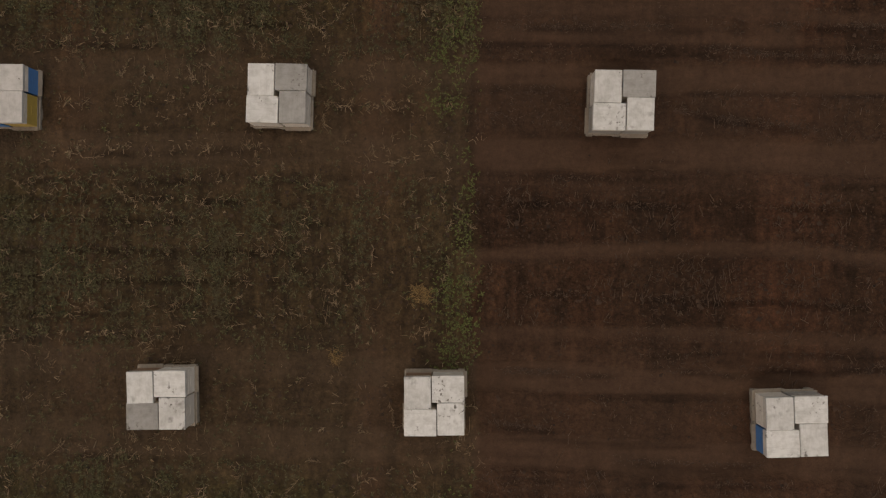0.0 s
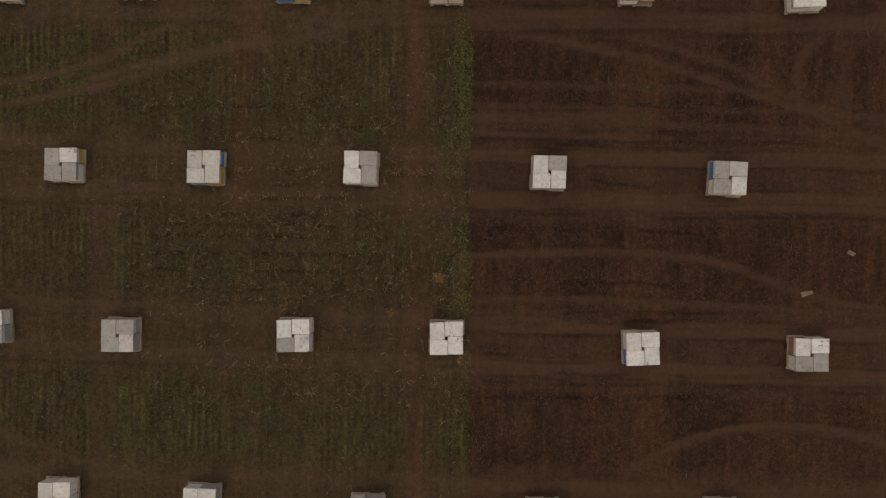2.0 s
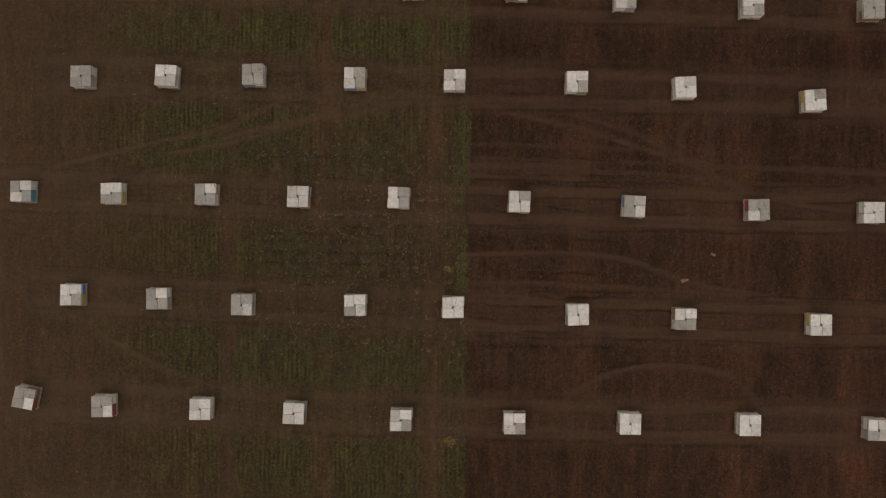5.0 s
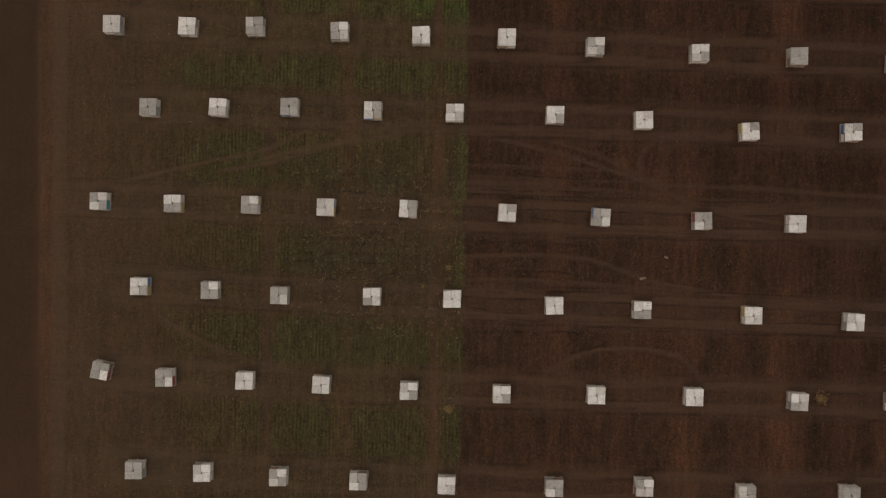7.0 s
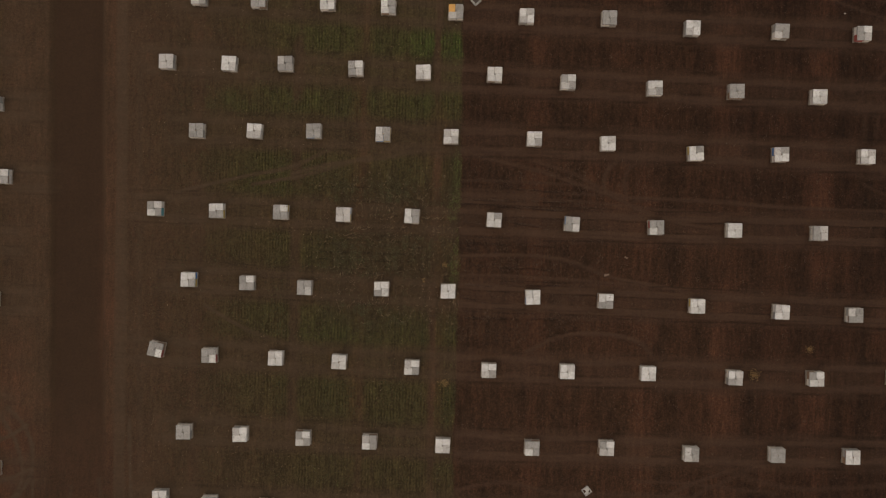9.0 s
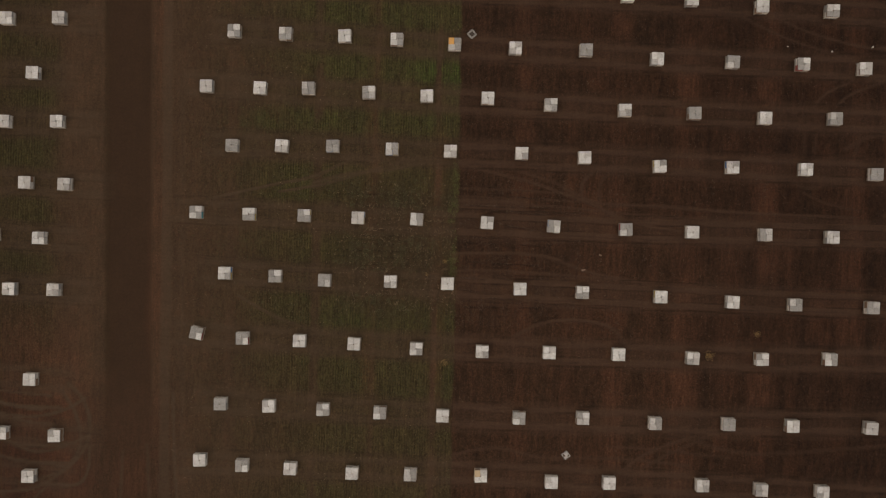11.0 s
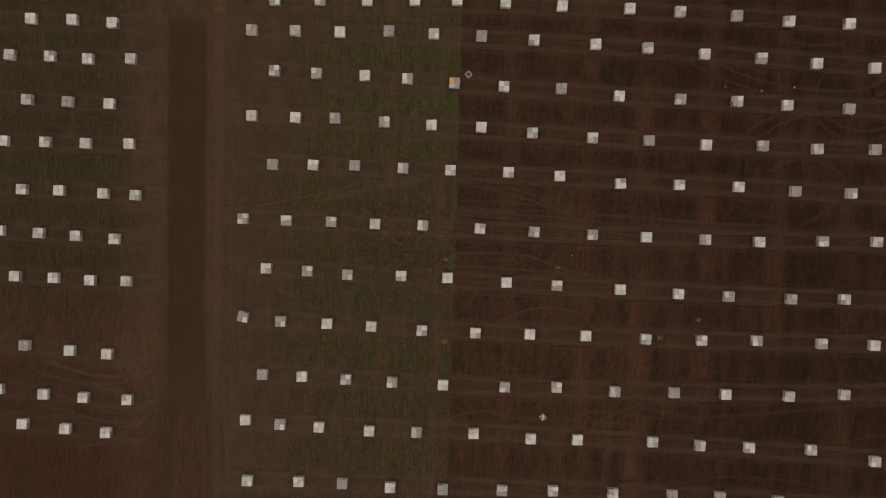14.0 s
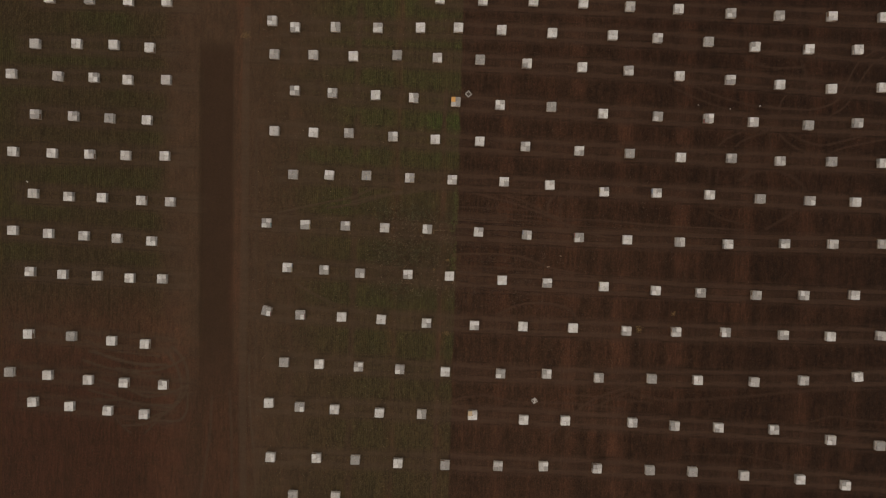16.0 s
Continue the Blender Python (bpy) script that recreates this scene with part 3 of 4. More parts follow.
    lush = np.clip(step(6.5, 12.0, y + 3 * wob) * step(-19.0, -14.0, x + 4 * wob) + 0.35 * step(3.5, 1.0, np.hypot((x + 5.5) / 1.6, y + 5.2))
                   + 0.6 * step(4.0, 1.0, np.hypot((x + 36) / 1.5, (y - 20) / 2)), 0, 1) * (0.6 + 0.4 * step(0.35, 0.6, patchy))
    # soil colour gets darker towards the east, north and far west
    darker_share = np.clip(0.1 + 0.9 * step(4.0, 32.0, x + 6 * (patchy - 0.5)), 0, 1) * tilled
    darker_share = np.clip(darker_share + 0.3 * tilled * step(1.0, 8.0, y + 3 * (patchy - 0.5)) * step(30.0, 20.0, x), 0, 1)
    darker_share = np.clip(darker_share + 0.3 * tilled * step(11.0, 20.0, y) * step(14.0, 24.0, x), 0, 1.2)
    darker_share = darker_share * (1 - 0.6 * red)
    darker_share = np.maximum(darker_share, 0.4 * step(-28.0, -33.0, x + 3 * wob) + 0.55 * step(-7.0, -17.0, y + 2 * wob) * step(-19.0, -23.0, x))
    far = step(120, 60, np.hypot(x, y))
    lumps = fractal(x * 2.2, y * 2.2, 41, 4) - 0.5
    clots = np.abs(fractal(x * 5.0, y * 5.0, 43, 2) - 0.5)
    furrow = np.sin(x * 2 * np.pi / 0.388 + 2 * wob)
    z = (0.07 * lumps + 0.05 * clots) * (1 - 0.85 * track) + 0.014 * furrow * (1 - track) - 0.045 * track
    z += 0.05 * ridge * (0.3 + 1.2 * clots + step(0.4, 0.7, fractal(x * 0.8, y * 2.5, 47)))
    z -= 0.22 * lane + 0.035 * shaded_groove
    return dict(calm=step(-11.5, -17.0, x + 4 * (patchy - 0.5)) * (1 - 0.8 * step(-28.0, -31.0, x)), stubble=(1 - tilled) * (1 - 0.1 * rowband), rowband=rowband, shaded_groove=shaded_groove * far, ridge=ridge, lush=lush, darker_share=darker_share, track=track * far, green=np.clip(green, 0, 1), red=red * far, bare=np.clip(bare, 0, 1) * (1 - lane), ditch=lane), z * far


def build_ground():
    xs, ys = axis(8.0, 47.0, 0.055, 0.14), axis(5.0, 29.0, 0.055, 0.14)
    X, Y = np.meshgrid(xs, ys)
    masks, Z = field_masks(X.ravel(), Y.ravel())
    nx, ny = len(xs), len(ys)
    co = np.stack([X.ravel(), Y.ravel(), Z], 1)
    i = (np.arange(ny - 1)[:, None] * nx + np.arange(nx - 1)[None]).ravel()
    faces = np.stack([i, i + 1, i + nx + 1, i + nx], 1)
    me = bpy.data.meshes.new("ground")
    me.vertices.add(len(co))
    me.vertices.foreach_set("co", co.ravel())
    me.loops.add(faces.size)
    me.loops.foreach_set("vertex_index", faces.ravel())
    me.polygons.add(len(faces))
    me.polygons.foreach_set("loop_start", np.arange(len(faces)) * 4)
    me.polygons.foreach_set("use_smooth", np.ones(len(faces), bool))
    me.update(calc_edges=True)
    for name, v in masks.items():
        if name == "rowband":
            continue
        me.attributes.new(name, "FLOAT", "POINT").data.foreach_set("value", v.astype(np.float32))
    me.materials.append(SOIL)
    return tagged(new("ground", me), "dark brown tilled field soil with wheel tracks and weedy stubble", "ground", kind="structure")


ground = build_ground()


def height(x, y):
    return field_masks(x, y)[1]


# ---- small helpers for wooden parts ----
def mesh_of(name, bm):
    me = bpy.data.meshes.new(name)
    bm.to_mesh(me)
    bm.free()
    return me


def block(bm, lo, hi, bevel=0.0):
    c = [(a + b) / 2 for a, b in zip(lo, hi)]
    s = [b - a for a, b in zip(lo, hi)]
    r = bmesh.ops.create_cube(bm, size=1.0, matrix=Matrix.Translation(c) @ Matrix.Diagonal((*s, 1)))
    if bevel:
        es = {e for v in r["verts"] for e in v.link_edges}
        bmesh.ops.bevel(bm, geom=list(es), offset=bevel, segments=1, affect="EDGES")


def piece(name, me, mat, parent, m=None, label=""):
    """One mesh object under a thing, with a paint of its own on a shared mesh."""
    ob = new(name, me)
    if not me.materials:
        me.materials.append(None)
    ob.material_slots[0].link = "OBJECT"
    ob.material_slots[0].material = mat
    ob.parent = parent
    if m is not None:
        ob.matrix_basis = m
    return tagged(ob, label)


# ---- beehives: four on a pallet, each facing another way ----
W, L = 0.405, 0.487          # a hive box: width and length
PALLET_TOP, BOARD_TOP, LOW_TOP, UP_TOP, LID_TOP = 0.090, 0.115, 0.352, 0.455, 0.49


def storey(name, z0, z1):
    """A hive box with a hand hold cut into each of its four sides."""
    bm = bmesh.new()
    w, l = W / 2 - 0.010, L / 2 - 0.010
    corners = [(-w, -l), (w, -l), (w, l), (-w, l)]
    for z in (z0, z1):
        bm.faces.new([bm.verts.new((x, y, z)) for x, y in (corners if z == z1 else corners[::-1])])
    zc = z0 + 0.66 * (z1 - z0)
    for (ax, ay), (bx, by) in zip(corners, corners[1:] + corners[:1]):
        d = Vector((bx - ax, by - ay, 0))
        n, mid, u = Vector((d.y, -d.x, 0)).normalized(), Vector(((ax + bx) / 2, (ay + by) / 2, 0)), d.normalized()
        outer = [mid - d / 2 + Vector((0, 0, z0)), mid + d / 2 + Vector((0, 0, z0)), mid + d / 2 + Vector((0, 0, z1)), mid - d / 2 + Vector((0, 0, z1))]
        rim = [mid + u * s * 0.065 + Vector((0, 0, zc + q * 0.018)) for s, q in ((-1, -1), (1, -1), (1, 1), (-1, 1))]
        back = [p - n * (0.004 if k < 2 else 0.014) for k, p in enumerate(rim)]
        vo, vr, vb = ([bm.verts.new(p) for p in ps] for ps in (outer, rim, back))
        for k in range(4):
            j = (k + 1) % 4
            bm.faces.new((vo[k], vo[j], vr[j], vr[k]))
            bm.faces.new((vr[k], vr[j], vb[j], vb[k]))
        bm.faces.new(vb)
    bmesh.ops.remove_doubles(bm, verts=bm.verts, dist=1e-5)
    return mesh_of(name, bm)


def lid_mesh():
    """A flat lid board with a cleat across each end and a shallow rim."""
    bm = bmesh.new()
    w, l = W / 2, L / 2
    block(bm, (-w + 0.02, -l + 0.02, UP_TOP), (w - 0.02, l - 0.02, UP_TOP + 0.013))
    block(bm, (-w, -l, UP_TOP + 0.012), (w, l, LID_TOP), 0.005)
    block(bm, (-w + 0.003, l - 0.024, UP_TOP - 0.012), (w - 0.003, l - 0.001, UP_TOP + 0.014), 0.003)
    block(bm, (-w + 0.003, -l + 0.001, UP_TOP - 0.012), (w - 0.003, -l + 0.024, UP_TOP + 0.014), 0.003)
    return mesh_of("lid", bm)


def board_mesh():
    """The floor board, which reaches out in front of the box as a landing for the bees, with a raised rim."""
    bm = bmesh.new()
    w, l = W / 2, L / 2
    block(bm, (-w, -l, PALLET_TOP), (w, l + 0.050, PALLET_TOP + 0.02), 0.003)
    for s in (-1, 1):
        block(bm, (s * w - 0.01 - 0.01 * s, -l, PALLET_TOP + 0.02), (s * w + 0.01 - 0.01 * s, l + 0.044, BOARD_TOP), 0.002)
    block(bm, (-w + 0.02, -l, PALLET_TOP + 0.02), (w - 0.02, -l + 0.02, BOARD_TOP), 0.002)
    return mesh_of("landing_board", bm)


def plank_mesh(name, lo, hi):
    bm = bmesh.new()
    block(bm, lo, hi, 0.006)
    return mesh_of(name, bm)


MESH_LOW, MESH_UP = storey("lower_box", BOARD_TOP, LOW_TOP), storey("upper_box", LOW_TOP + 0.003, UP_TOP)
MESH_LID, MESH_BOARD = lid_mesh(), board_mesh()
MESH_SKID = plank_mesh("skid", (-0.05, -0.468, -0.03), (0.05, 0.468, 0.070))
MESH_DECK = plank_mesh("deck_board", (-0.472, -0.108, 0.070), (0.472, 0.108, PALLET_TOP))
PLACES = ((-0.245, 0.201, 0), (0.214, 0.249, -90), (-0.210, -0.251, 90), (0.248, -0.206, 180))
LIDS = {"w": (LID_WHITE, "white"), "d": (LID_DUSTY, "dusty white"), "g": (LID_GREY, "grey"), "o": (LID_ORANGE, "orange"), "t": (LID_TAN, "pale tan")}
COLOURS = {"w": "white", "g": "grey", "b": "blue", "y": "yellow", "r": "red", "t": "teal", "n": "bare brown"}
dice = random.Random(11)


def beehive(stand, m, lid, low, up):
    """One hive as a part of its pallet: the lower box, and on it the upper box, the lid and the landing board."""
    paint, word = LIDS[lid]
    hive = piece("beehive", MESH_LOW, BOX_PAINT[low], stand, m, f"{COLOURS[low]} hive box under a {word} lid")
    piece("landing_board", MESH_BOARD, BOARD_WOOD, hive)
    shift = pose(dice.uniform(-0.004, 0.004), dice.uniform(-0.005, 0.005), 0, 0, 0, dice.uniform(-0.5, 0.5))
    piece("upper_box", MESH_UP, BOX_PAINT[up], hive, shift, f"shallow {COLOURS[up]} hive box")
    shift = pose(dice.uniform(-0.002, 0.002), dice.uniform(-0.002, 0.002), 0, 0, 0, dice.uniform(-0.3, 0.3))
    piece("lid", MESH_LID, paint, hive, shift, f"{word} stained lid")


def hive_pallet(z, x, y, lids, low="", yaw=None):
    lids = {"W": "wwww", "G": "gggg"}.get(lids, lids)
    low = low or "...."
    n = lids.count("g")
    look_of = {0: "dusty lids" if lids.count("d") > 2 else "white lids", 4: "grey lids", 1: "three white lids and one grey", 2: "two white and two grey lids", 3: "one pale and three grey lids"}[n]
    if "o" in lids:
        look_of = "one orange lid"
    if "t" in lids:
        look_of = "one pale tan lid"
    bright = [c for c in low if c in "byrt"]
    extra = f" and a {COLOURS[bright[0]]} box" if bright and n in (0, 4) else ""
    stand = tagged(new("hive_pallet"), f"pallet of beehives with {look_of}{extra} on soil", "beehive pallet", "beehive pallets in the field")
    stand.matrix_basis = pose(x, y, z, 0, 0, dice.gauss(0, 1.0) if yaw is None else yaw)
    for k in (-0.415, 0.0, 0.415):
        piece("skid", MESH_SKID, PALLET_WOOD, stand, pose(k, 0, 0))
    for k in (-0.36, -0.12, 0.12, 0.36):
        piece("deck_board", MESH_DECK, PALLET_WOOD, stand, pose(0, k, 0))
    for (px, py, turn), lid, box in zip(PLACES, lids, low):
        near = max(abs(x), 1.4 * abs(y)) < 9.0
        if lid == "w" and not near and dice.random() < 0.22:
            lid = "d"
        if box == ".":
            box = dice.choices("wgbyrn", (85, 15, 0, 0, 0, 0) if near else (62, 28, 0, 0, 0, 10))[0]
            up = "w" if near else box if dice.random() < 0.2 else dice.choices("wgn", (50, 38, 12))[0]
        else:
            up = box if box in "rt" else "w"
        jig = pose(px + dice.uniform(-0.005, 0.005), py + dice.uniform(-0.005, 0.005), 0.002, 0, 0, turn + dice.gauss(0, 0.35))
        beehive(stand, jig, lid, box, up)


def pallet_row(*items):
    zs = height(np.array([it[0] for it in items]), np.array([it[1] for it in items]))
    for it, z in zip(items, zs):
        hive_pallet(float(z), *it)


pallet_row((-2.10, 25.61, 'W'), (2.23, 25.57, 'dwww'), (7.34, 25.67, 'W'), (12.36, 25.60, 'W'), (17.10, 25.40, 'wddg'),
           (22.00, 25.30, 'W'), (27.32, 25.04, 'gdwg'), (32.24, 24.96, 'gggd'), (37.58, 25.04, 'W'), (42.80, 25.10, 'W'))
pallet_row((-41.40, 24.50, 'W'), (-37.40, 24.50, 'G'), (-33.45, 24.43, 'W'), (-29.60, 24.49, 'W'))
pallet_row((-18.96, 22.90, 'gwwd'))
pallet_row((-16.62, 22.29, 'wdgw'), (-12.56, 22.45, 'wgdg'), (-8.30, 22.52, 'dgww'), (-4.00, 22.65, 'W'), (-0.17, 22.77, 'W'),
           (4.20, 22.67, 'W'), (9.33, 22.52, 'W'), (15.44, 22.48, 'W'), (20.01, 22.33, 'dwdg'), (25.16, 22.12, 'G'),
           (29.89, 21.75, 'gwww'), (35.39, 21.69, 'W'), (40.36, 21.79, 'W'))
pallet_row((-42.74, 19.87, 'dddd'), (-38.57, 20.00, 'W'), (-34.83, 20.00, 'W'), (-31.22, 19.82, 'wwww'))
pallet_row((-18.66, 19.55, 'dggg'), (-14.74, 19.59, 'dddg'), (-10.70, 19.60, 'W'), (-6.29, 19.84, 'G'), (-2.21, 19.68, 'dwww'),
           (2.12, 19.64, 'G'), (6.87, 19.39, 'dwgw'), (12.47, 19.19, 'wwww'), (17.19, 18.99, 'ggdw'), (22.36, 18.58, 'wwww'),
           (27.54, 18.37, 'dwgg'), (32.60, 18.04, 'wwwd'), (37.86, 17.77, 'W'), (43.07, 18.07, 'W'))
pallet_row((-45.14, 16.81, 'ddwd'), (-40.43, 16.69, 'wdwg'), (-36.80, 16.66, 'wgww'), (-33.39, 16.54, 'wwww'), (-29.52, 16.65, 'dddd'))
pallet_row((-16.53, 15.97, 'gwdg'), (-12.71, 15.83, 'wggg'), (-8.35, 15.76, 'W'), (-4.49, 15.59, 'wgwg'), (-0.21, 15.33, 'ogdg'),
           (4.28, 15.15, 'W'), (9.50, 15.12, 'G'), (14.75, 14.58, 'wwdw'), (20.33, 14.47, 'ggdg'), (25.48, 14.41, 'gwgd', '..r.', None),
           (30.04, 14.18, 'wwdw'), (35.68, 14.03, 'G'), (40.69, 14.41, 'gggd'))
pallet_row((-42.66, 12.81, 'wggg'), (-38.79, 12.72, 'dgww'), (-35.15, 12.63, 'G'), (-31.39, 12.55, 'W'))
pallet_row((-18.49, 11.85, 'dddd'), (-14.54, 11.81, 'W'), (-10.95, 11.85, 'wggg'), (-6.48, 11.63, 'gwgd'), (-2.19, 11.48, 'wwdw'),
           (2.33, 11.41, 'W'), (6.99, 11.03, 'gwwg'), (12.47, 10.75, 'wwwg'), (17.60, 10.64, 'G'), (22.82, 10.40, 'W'),
           (27.99, 10.46, 'dggg'), (32.94, 10.32, 'dgdd'), (38.23, 10.42, 'G'), (43.44, 10.41, 'W'))
pallet_row((-44.86, 8.99, 'W'), (-40.93, 8.94, 'dwww'), (-37.12, 8.94, 'wgww'), (-33.50, 8.93, 'wddd'), (-29.53, 8.99, 'wwdw'))
pallet_row((-16.52, 7.51, 'G'), (-12.83, 7.55, 'W'), (-9.07, 7.63, 'G', '..b.', None), (-4.67, 7.51, 'wgdg', '.yby', None), (-0.35, 7.44, 'W'),
           (4.93, 7.40, 'wwwg', '...n', None), (9.60, 7.20, 'W', '', 2), (15.15, 6.68, 'wgww', 'y...', 3), (20.49, 6.71, 'dgww', 'b...', None), (25.91, 6.68, 'wddw'),
           (31.09, 6.43, 'G'), (36.17, 6.38, 'gggw'), (40.84, 6.38, 'W'))
pallet_row((-42.77, 4.81, 'dddd'), (-39.17, 4.60, 'wgww'), (-35.80, 4.59, 'W'), (-31.80, 4.42, 'wdwd'), (-28.91, 4.36, 'dwdg'))
pallet_row((-19.09, 2.51, 'gwwg', '...t', None), (-15.16, 2.45, 'wwgg', '.w.y', None), (-11.08, 2.44, 'gwgg', '.y..', None), (-7.08, 2.37, 'dddd', '.bby', None), (-2.73, 2.36, 'wgwg'),
           (2.49, 2.22, 'wgww', '...g', None), (7.43, 2.06, 'gdgw', 'b...', -3), (12.76, 1.95, 'ggwg', 'r...', 2), (17.68, 1.87, 'W'), (23.06, 1.79, 'gdgw'),
           (27.98, 1.72, 'wdww'), (33.80, 1.94, 'ggww'), (38.73, 2.03, 'dddg'), (43.89, 2.18, 'dggd'))
pallet_row((-44.81, 1.01, 'W'), (-41.21, 0.80, 'W'), (-37.58, 0.67, 'W'), (-34.26, 0.51, 'dwwd'), (-30.73, 0.33, 'wgww'))
pallet_row((-16.87, -1.96, 'wwwg', '.b.y', None), (-13.13, -2.10, 'gwgg'), (-9.47, -2.33, 'gggw'), (-4.58, -2.31, 'wwgw', 'n...', 1), (-0.34, -2.36, 'W', 'n...', None),
           (5.04, -2.63, 'W', '..b.', None), (9.67, -2.79, 'wwgg'), (15.46, -2.98, 'W', 'y...', None), (20.78, -3.24, 'W'), (25.41, -3.34, 'dggg'),
           (31.09, -3.42, 'gdgg'), (35.97, -3.30, 'wwgw'), (41.14, -3.13, 'W'))
pallet_row((-42.99, -3.13, 'dwwd'), (-39.70, -3.32, 'W'), (-36.20, -3.37, 'W'), (-32.88, -3.50, 'W'), (-29.58, -3.49, 'wwdg'))
pallet_row((-18.88, -6.45, 'gggw', '...r', -11), (-15.45, -6.76, 'gggw', '...r', 2), (-11.23, -6.86, 'W'), (-7.18, -7.00, 'W'), (-2.55, -7.24, 'wwwg'),
           (2.35, -7.34, 'wwwg'), (7.33, -7.31, 'W'), (12.46, -7.32, 'W'), (17.95, -7.47, 'wwgw'), (23.04, -7.42, 'gwwd'),
           (28.13, -7.32, 'dgwg'), (34.07, -7.44, 'dwgg'), (38.91, -7.45, 'wdww'), (44.09, -7.22, 'ddgw'))
pallet_row((-43.09, -9.50, 'W'), (-38.73, -9.61, 'G'), (-34.65, -9.98, 'wwww'), (-31.22, -10.20, 'wwdw'))
pallet_row((-17.00, -11.68, 'G'), (-13.40, -11.76, 'W'), (-9.38, -11.92, 'gwwg'), (-5.15, -12.07, 'wgwg'), (-0.48, -12.19, 'W'),
           (5.19, -12.20, 'ggwg'), (9.92, -12.11, 'gwwd'), (15.29, -12.37, 'dgdg'), (20.73, -12.32, 'G'), (25.46, -12.33, 'W'),
           (31.27, -12.35, 'dddd'), (36.36, -12.06, 'dddg'), (41.92, -11.53, 'W', '', 6))
pallet_row((-44.98, -13.46, 'G'), (-41.09, -13.67, 'W'), (-36.97, -14.05, 'dwdw'), (-33.32, -14.24, 'ddww'), (-29.31, -14.35, 'gwww'))
pallet_row((-18.47, -15.91, 'W'), (-15.31, -16.23, 'gggw'), (-11.73, -16.39, 'W'), (-7.12, -16.61, 'W'), (-2.78, -16.63, 'dgdg'),
           (2.46, -16.58, 'twww'), (7.71, -16.92, 'W'), (12.00, -16.89, 'W'), (18.91, -16.90, 'wddg'), (23.27, -17.13, 'gwgd'),
           (27.81, -17.18, 'wdgw'), (33.54, -17.25, 'wgww'), (39.43, -18.14, 'ddwd'), (44.52, -18.59, 'G'))
pallet_row((-42.56, -16.47, 'W'), (-38.84, -16.83, 'W'), (-34.91, -17.16, 'W'), (-31.22, -17.43, 'dwww'))
pallet_row((-18.17, -21.50, 'dwdw'), (-13.46, -21.46, 'wdww'), (-9.48, -21.56, 'G'), (-5.07, -21.76, 'W'), (-0.23, -21.83, 'G'),
           (5.23, -21.79, 'wdgg'), (9.90, -21.69, 'dwdg'), (15.43, -21.77, 'gddw'), (20.90, -21.80, 'G'), (25.29, -21.82, 'G'),
           (30.63, -22.08, 'dddd'), (36.45, -22.33, 'W'), (41.17, -22.82, 'gwww'))
pallet_row((-15.80, -25.42, 'gggg'), (-11.42, -25.42, 'dddd'))


# ---- what lies and grows on the ground: leaves, straw, clods ----
rng = np.random.default_rng(5)


def scatter(x0, x1, y0, y1, per, keep):
    n = int((x1 - x0) * (y1 - y0) * per)
    x, y = rng.uniform(x0, x1, n), rng.uniform(y0, y1, n)
    m, z = field_masks(x, y)
    k = rng.random(n) < keep(x, y, m)
    return np.stack([x[k], y[k], z[k]], 1)


def stuff(name, verts, faces, mat, label, category):
    me = bpy.data.meshes.new(name)
    me.vertices.add(len(verts))
    me.vertices.foreach_set("co", verts.astype(np.float32).ravel())
    me.loops.add(faces.size)
    me.loops.foreach_set("vertex_index", faces.ravel().astype(np.int32))
    me.polygons.add(len(faces))
    me.polygons.foreach_set("loop_start", np.arange(len(faces)) * faces.shape[1])
    me.update(calc_edges=True)
    me.materials.append(mat)
    return tagged(new(name, me), label, category, kind="stuff")


def blades(at, n, length, width, rise, arch=0.3):
    """n leaves from each place: a folded lance of two quads' length, rising and drooping."""
    p = np.repeat(at, n, 0)
    k = len(p)
    ang = rng.uniform(0, 2 * np.pi, k)
    ln = rng.uniform(*length, k)
    wd = ln * rng.uniform(*width, k)
    el = rng.uniform(*rise, k)
    d = np.stack([np.cos(ang) * np.cos(el), np.sin(ang) * np.cos(el), np.sin(el)], 1)
    s = np.stack([-np.sin(ang), np.cos(ang), np.zeros(k)], 1)
    base = p + np.array([0, 0, 0.004])
    mid = base + d * (ln * 0.55)[:, None]
    tip = base + d * ln[:, None] - np.array([0, 0, 1.0]) * (ln * arch)[:, None] * rng.random(k)[:, None]
    tip[:, 2] = np.maximum(tip[:, 2], p[:, 2] + 0.002)
    v = np.stack([base, mid + s * wd[:, None] / 2, tip, mid - s * wd[:, None] / 2], 1).reshape(-1, 3)
    return v, np.arange(k * 4).reshape(-1, 4)


def sticks(a, b, r):
    """Three-sided stalks from the points a to the points b."""
    k = len(a)
    d = (b - a) / np.linalg.norm(b - a, axis=1)[:, None]
    s = np.cross(d, [0, 0, 1.0])
    s /= np.linalg.norm(s, axis=1)[:, None] + 1e-9
    u = np.cross(s, d)
    ring = [(s * c + u * q) * r[:, None] for c, q in ((1, -0.4), (0, 1), (-1, -0.4))]
    v = np.stack([a + w for w in ring] + [b + w * 0.7 for w in ring], 1).reshape(-1, 3)
    o = np.arange(k)[:, None] * 6
    f = np.concatenate([o + np.array(q) for q in ((0, 1, 4, 3), (1, 2, 5, 4), (2, 0, 3, 5))], 0)
    return v, f


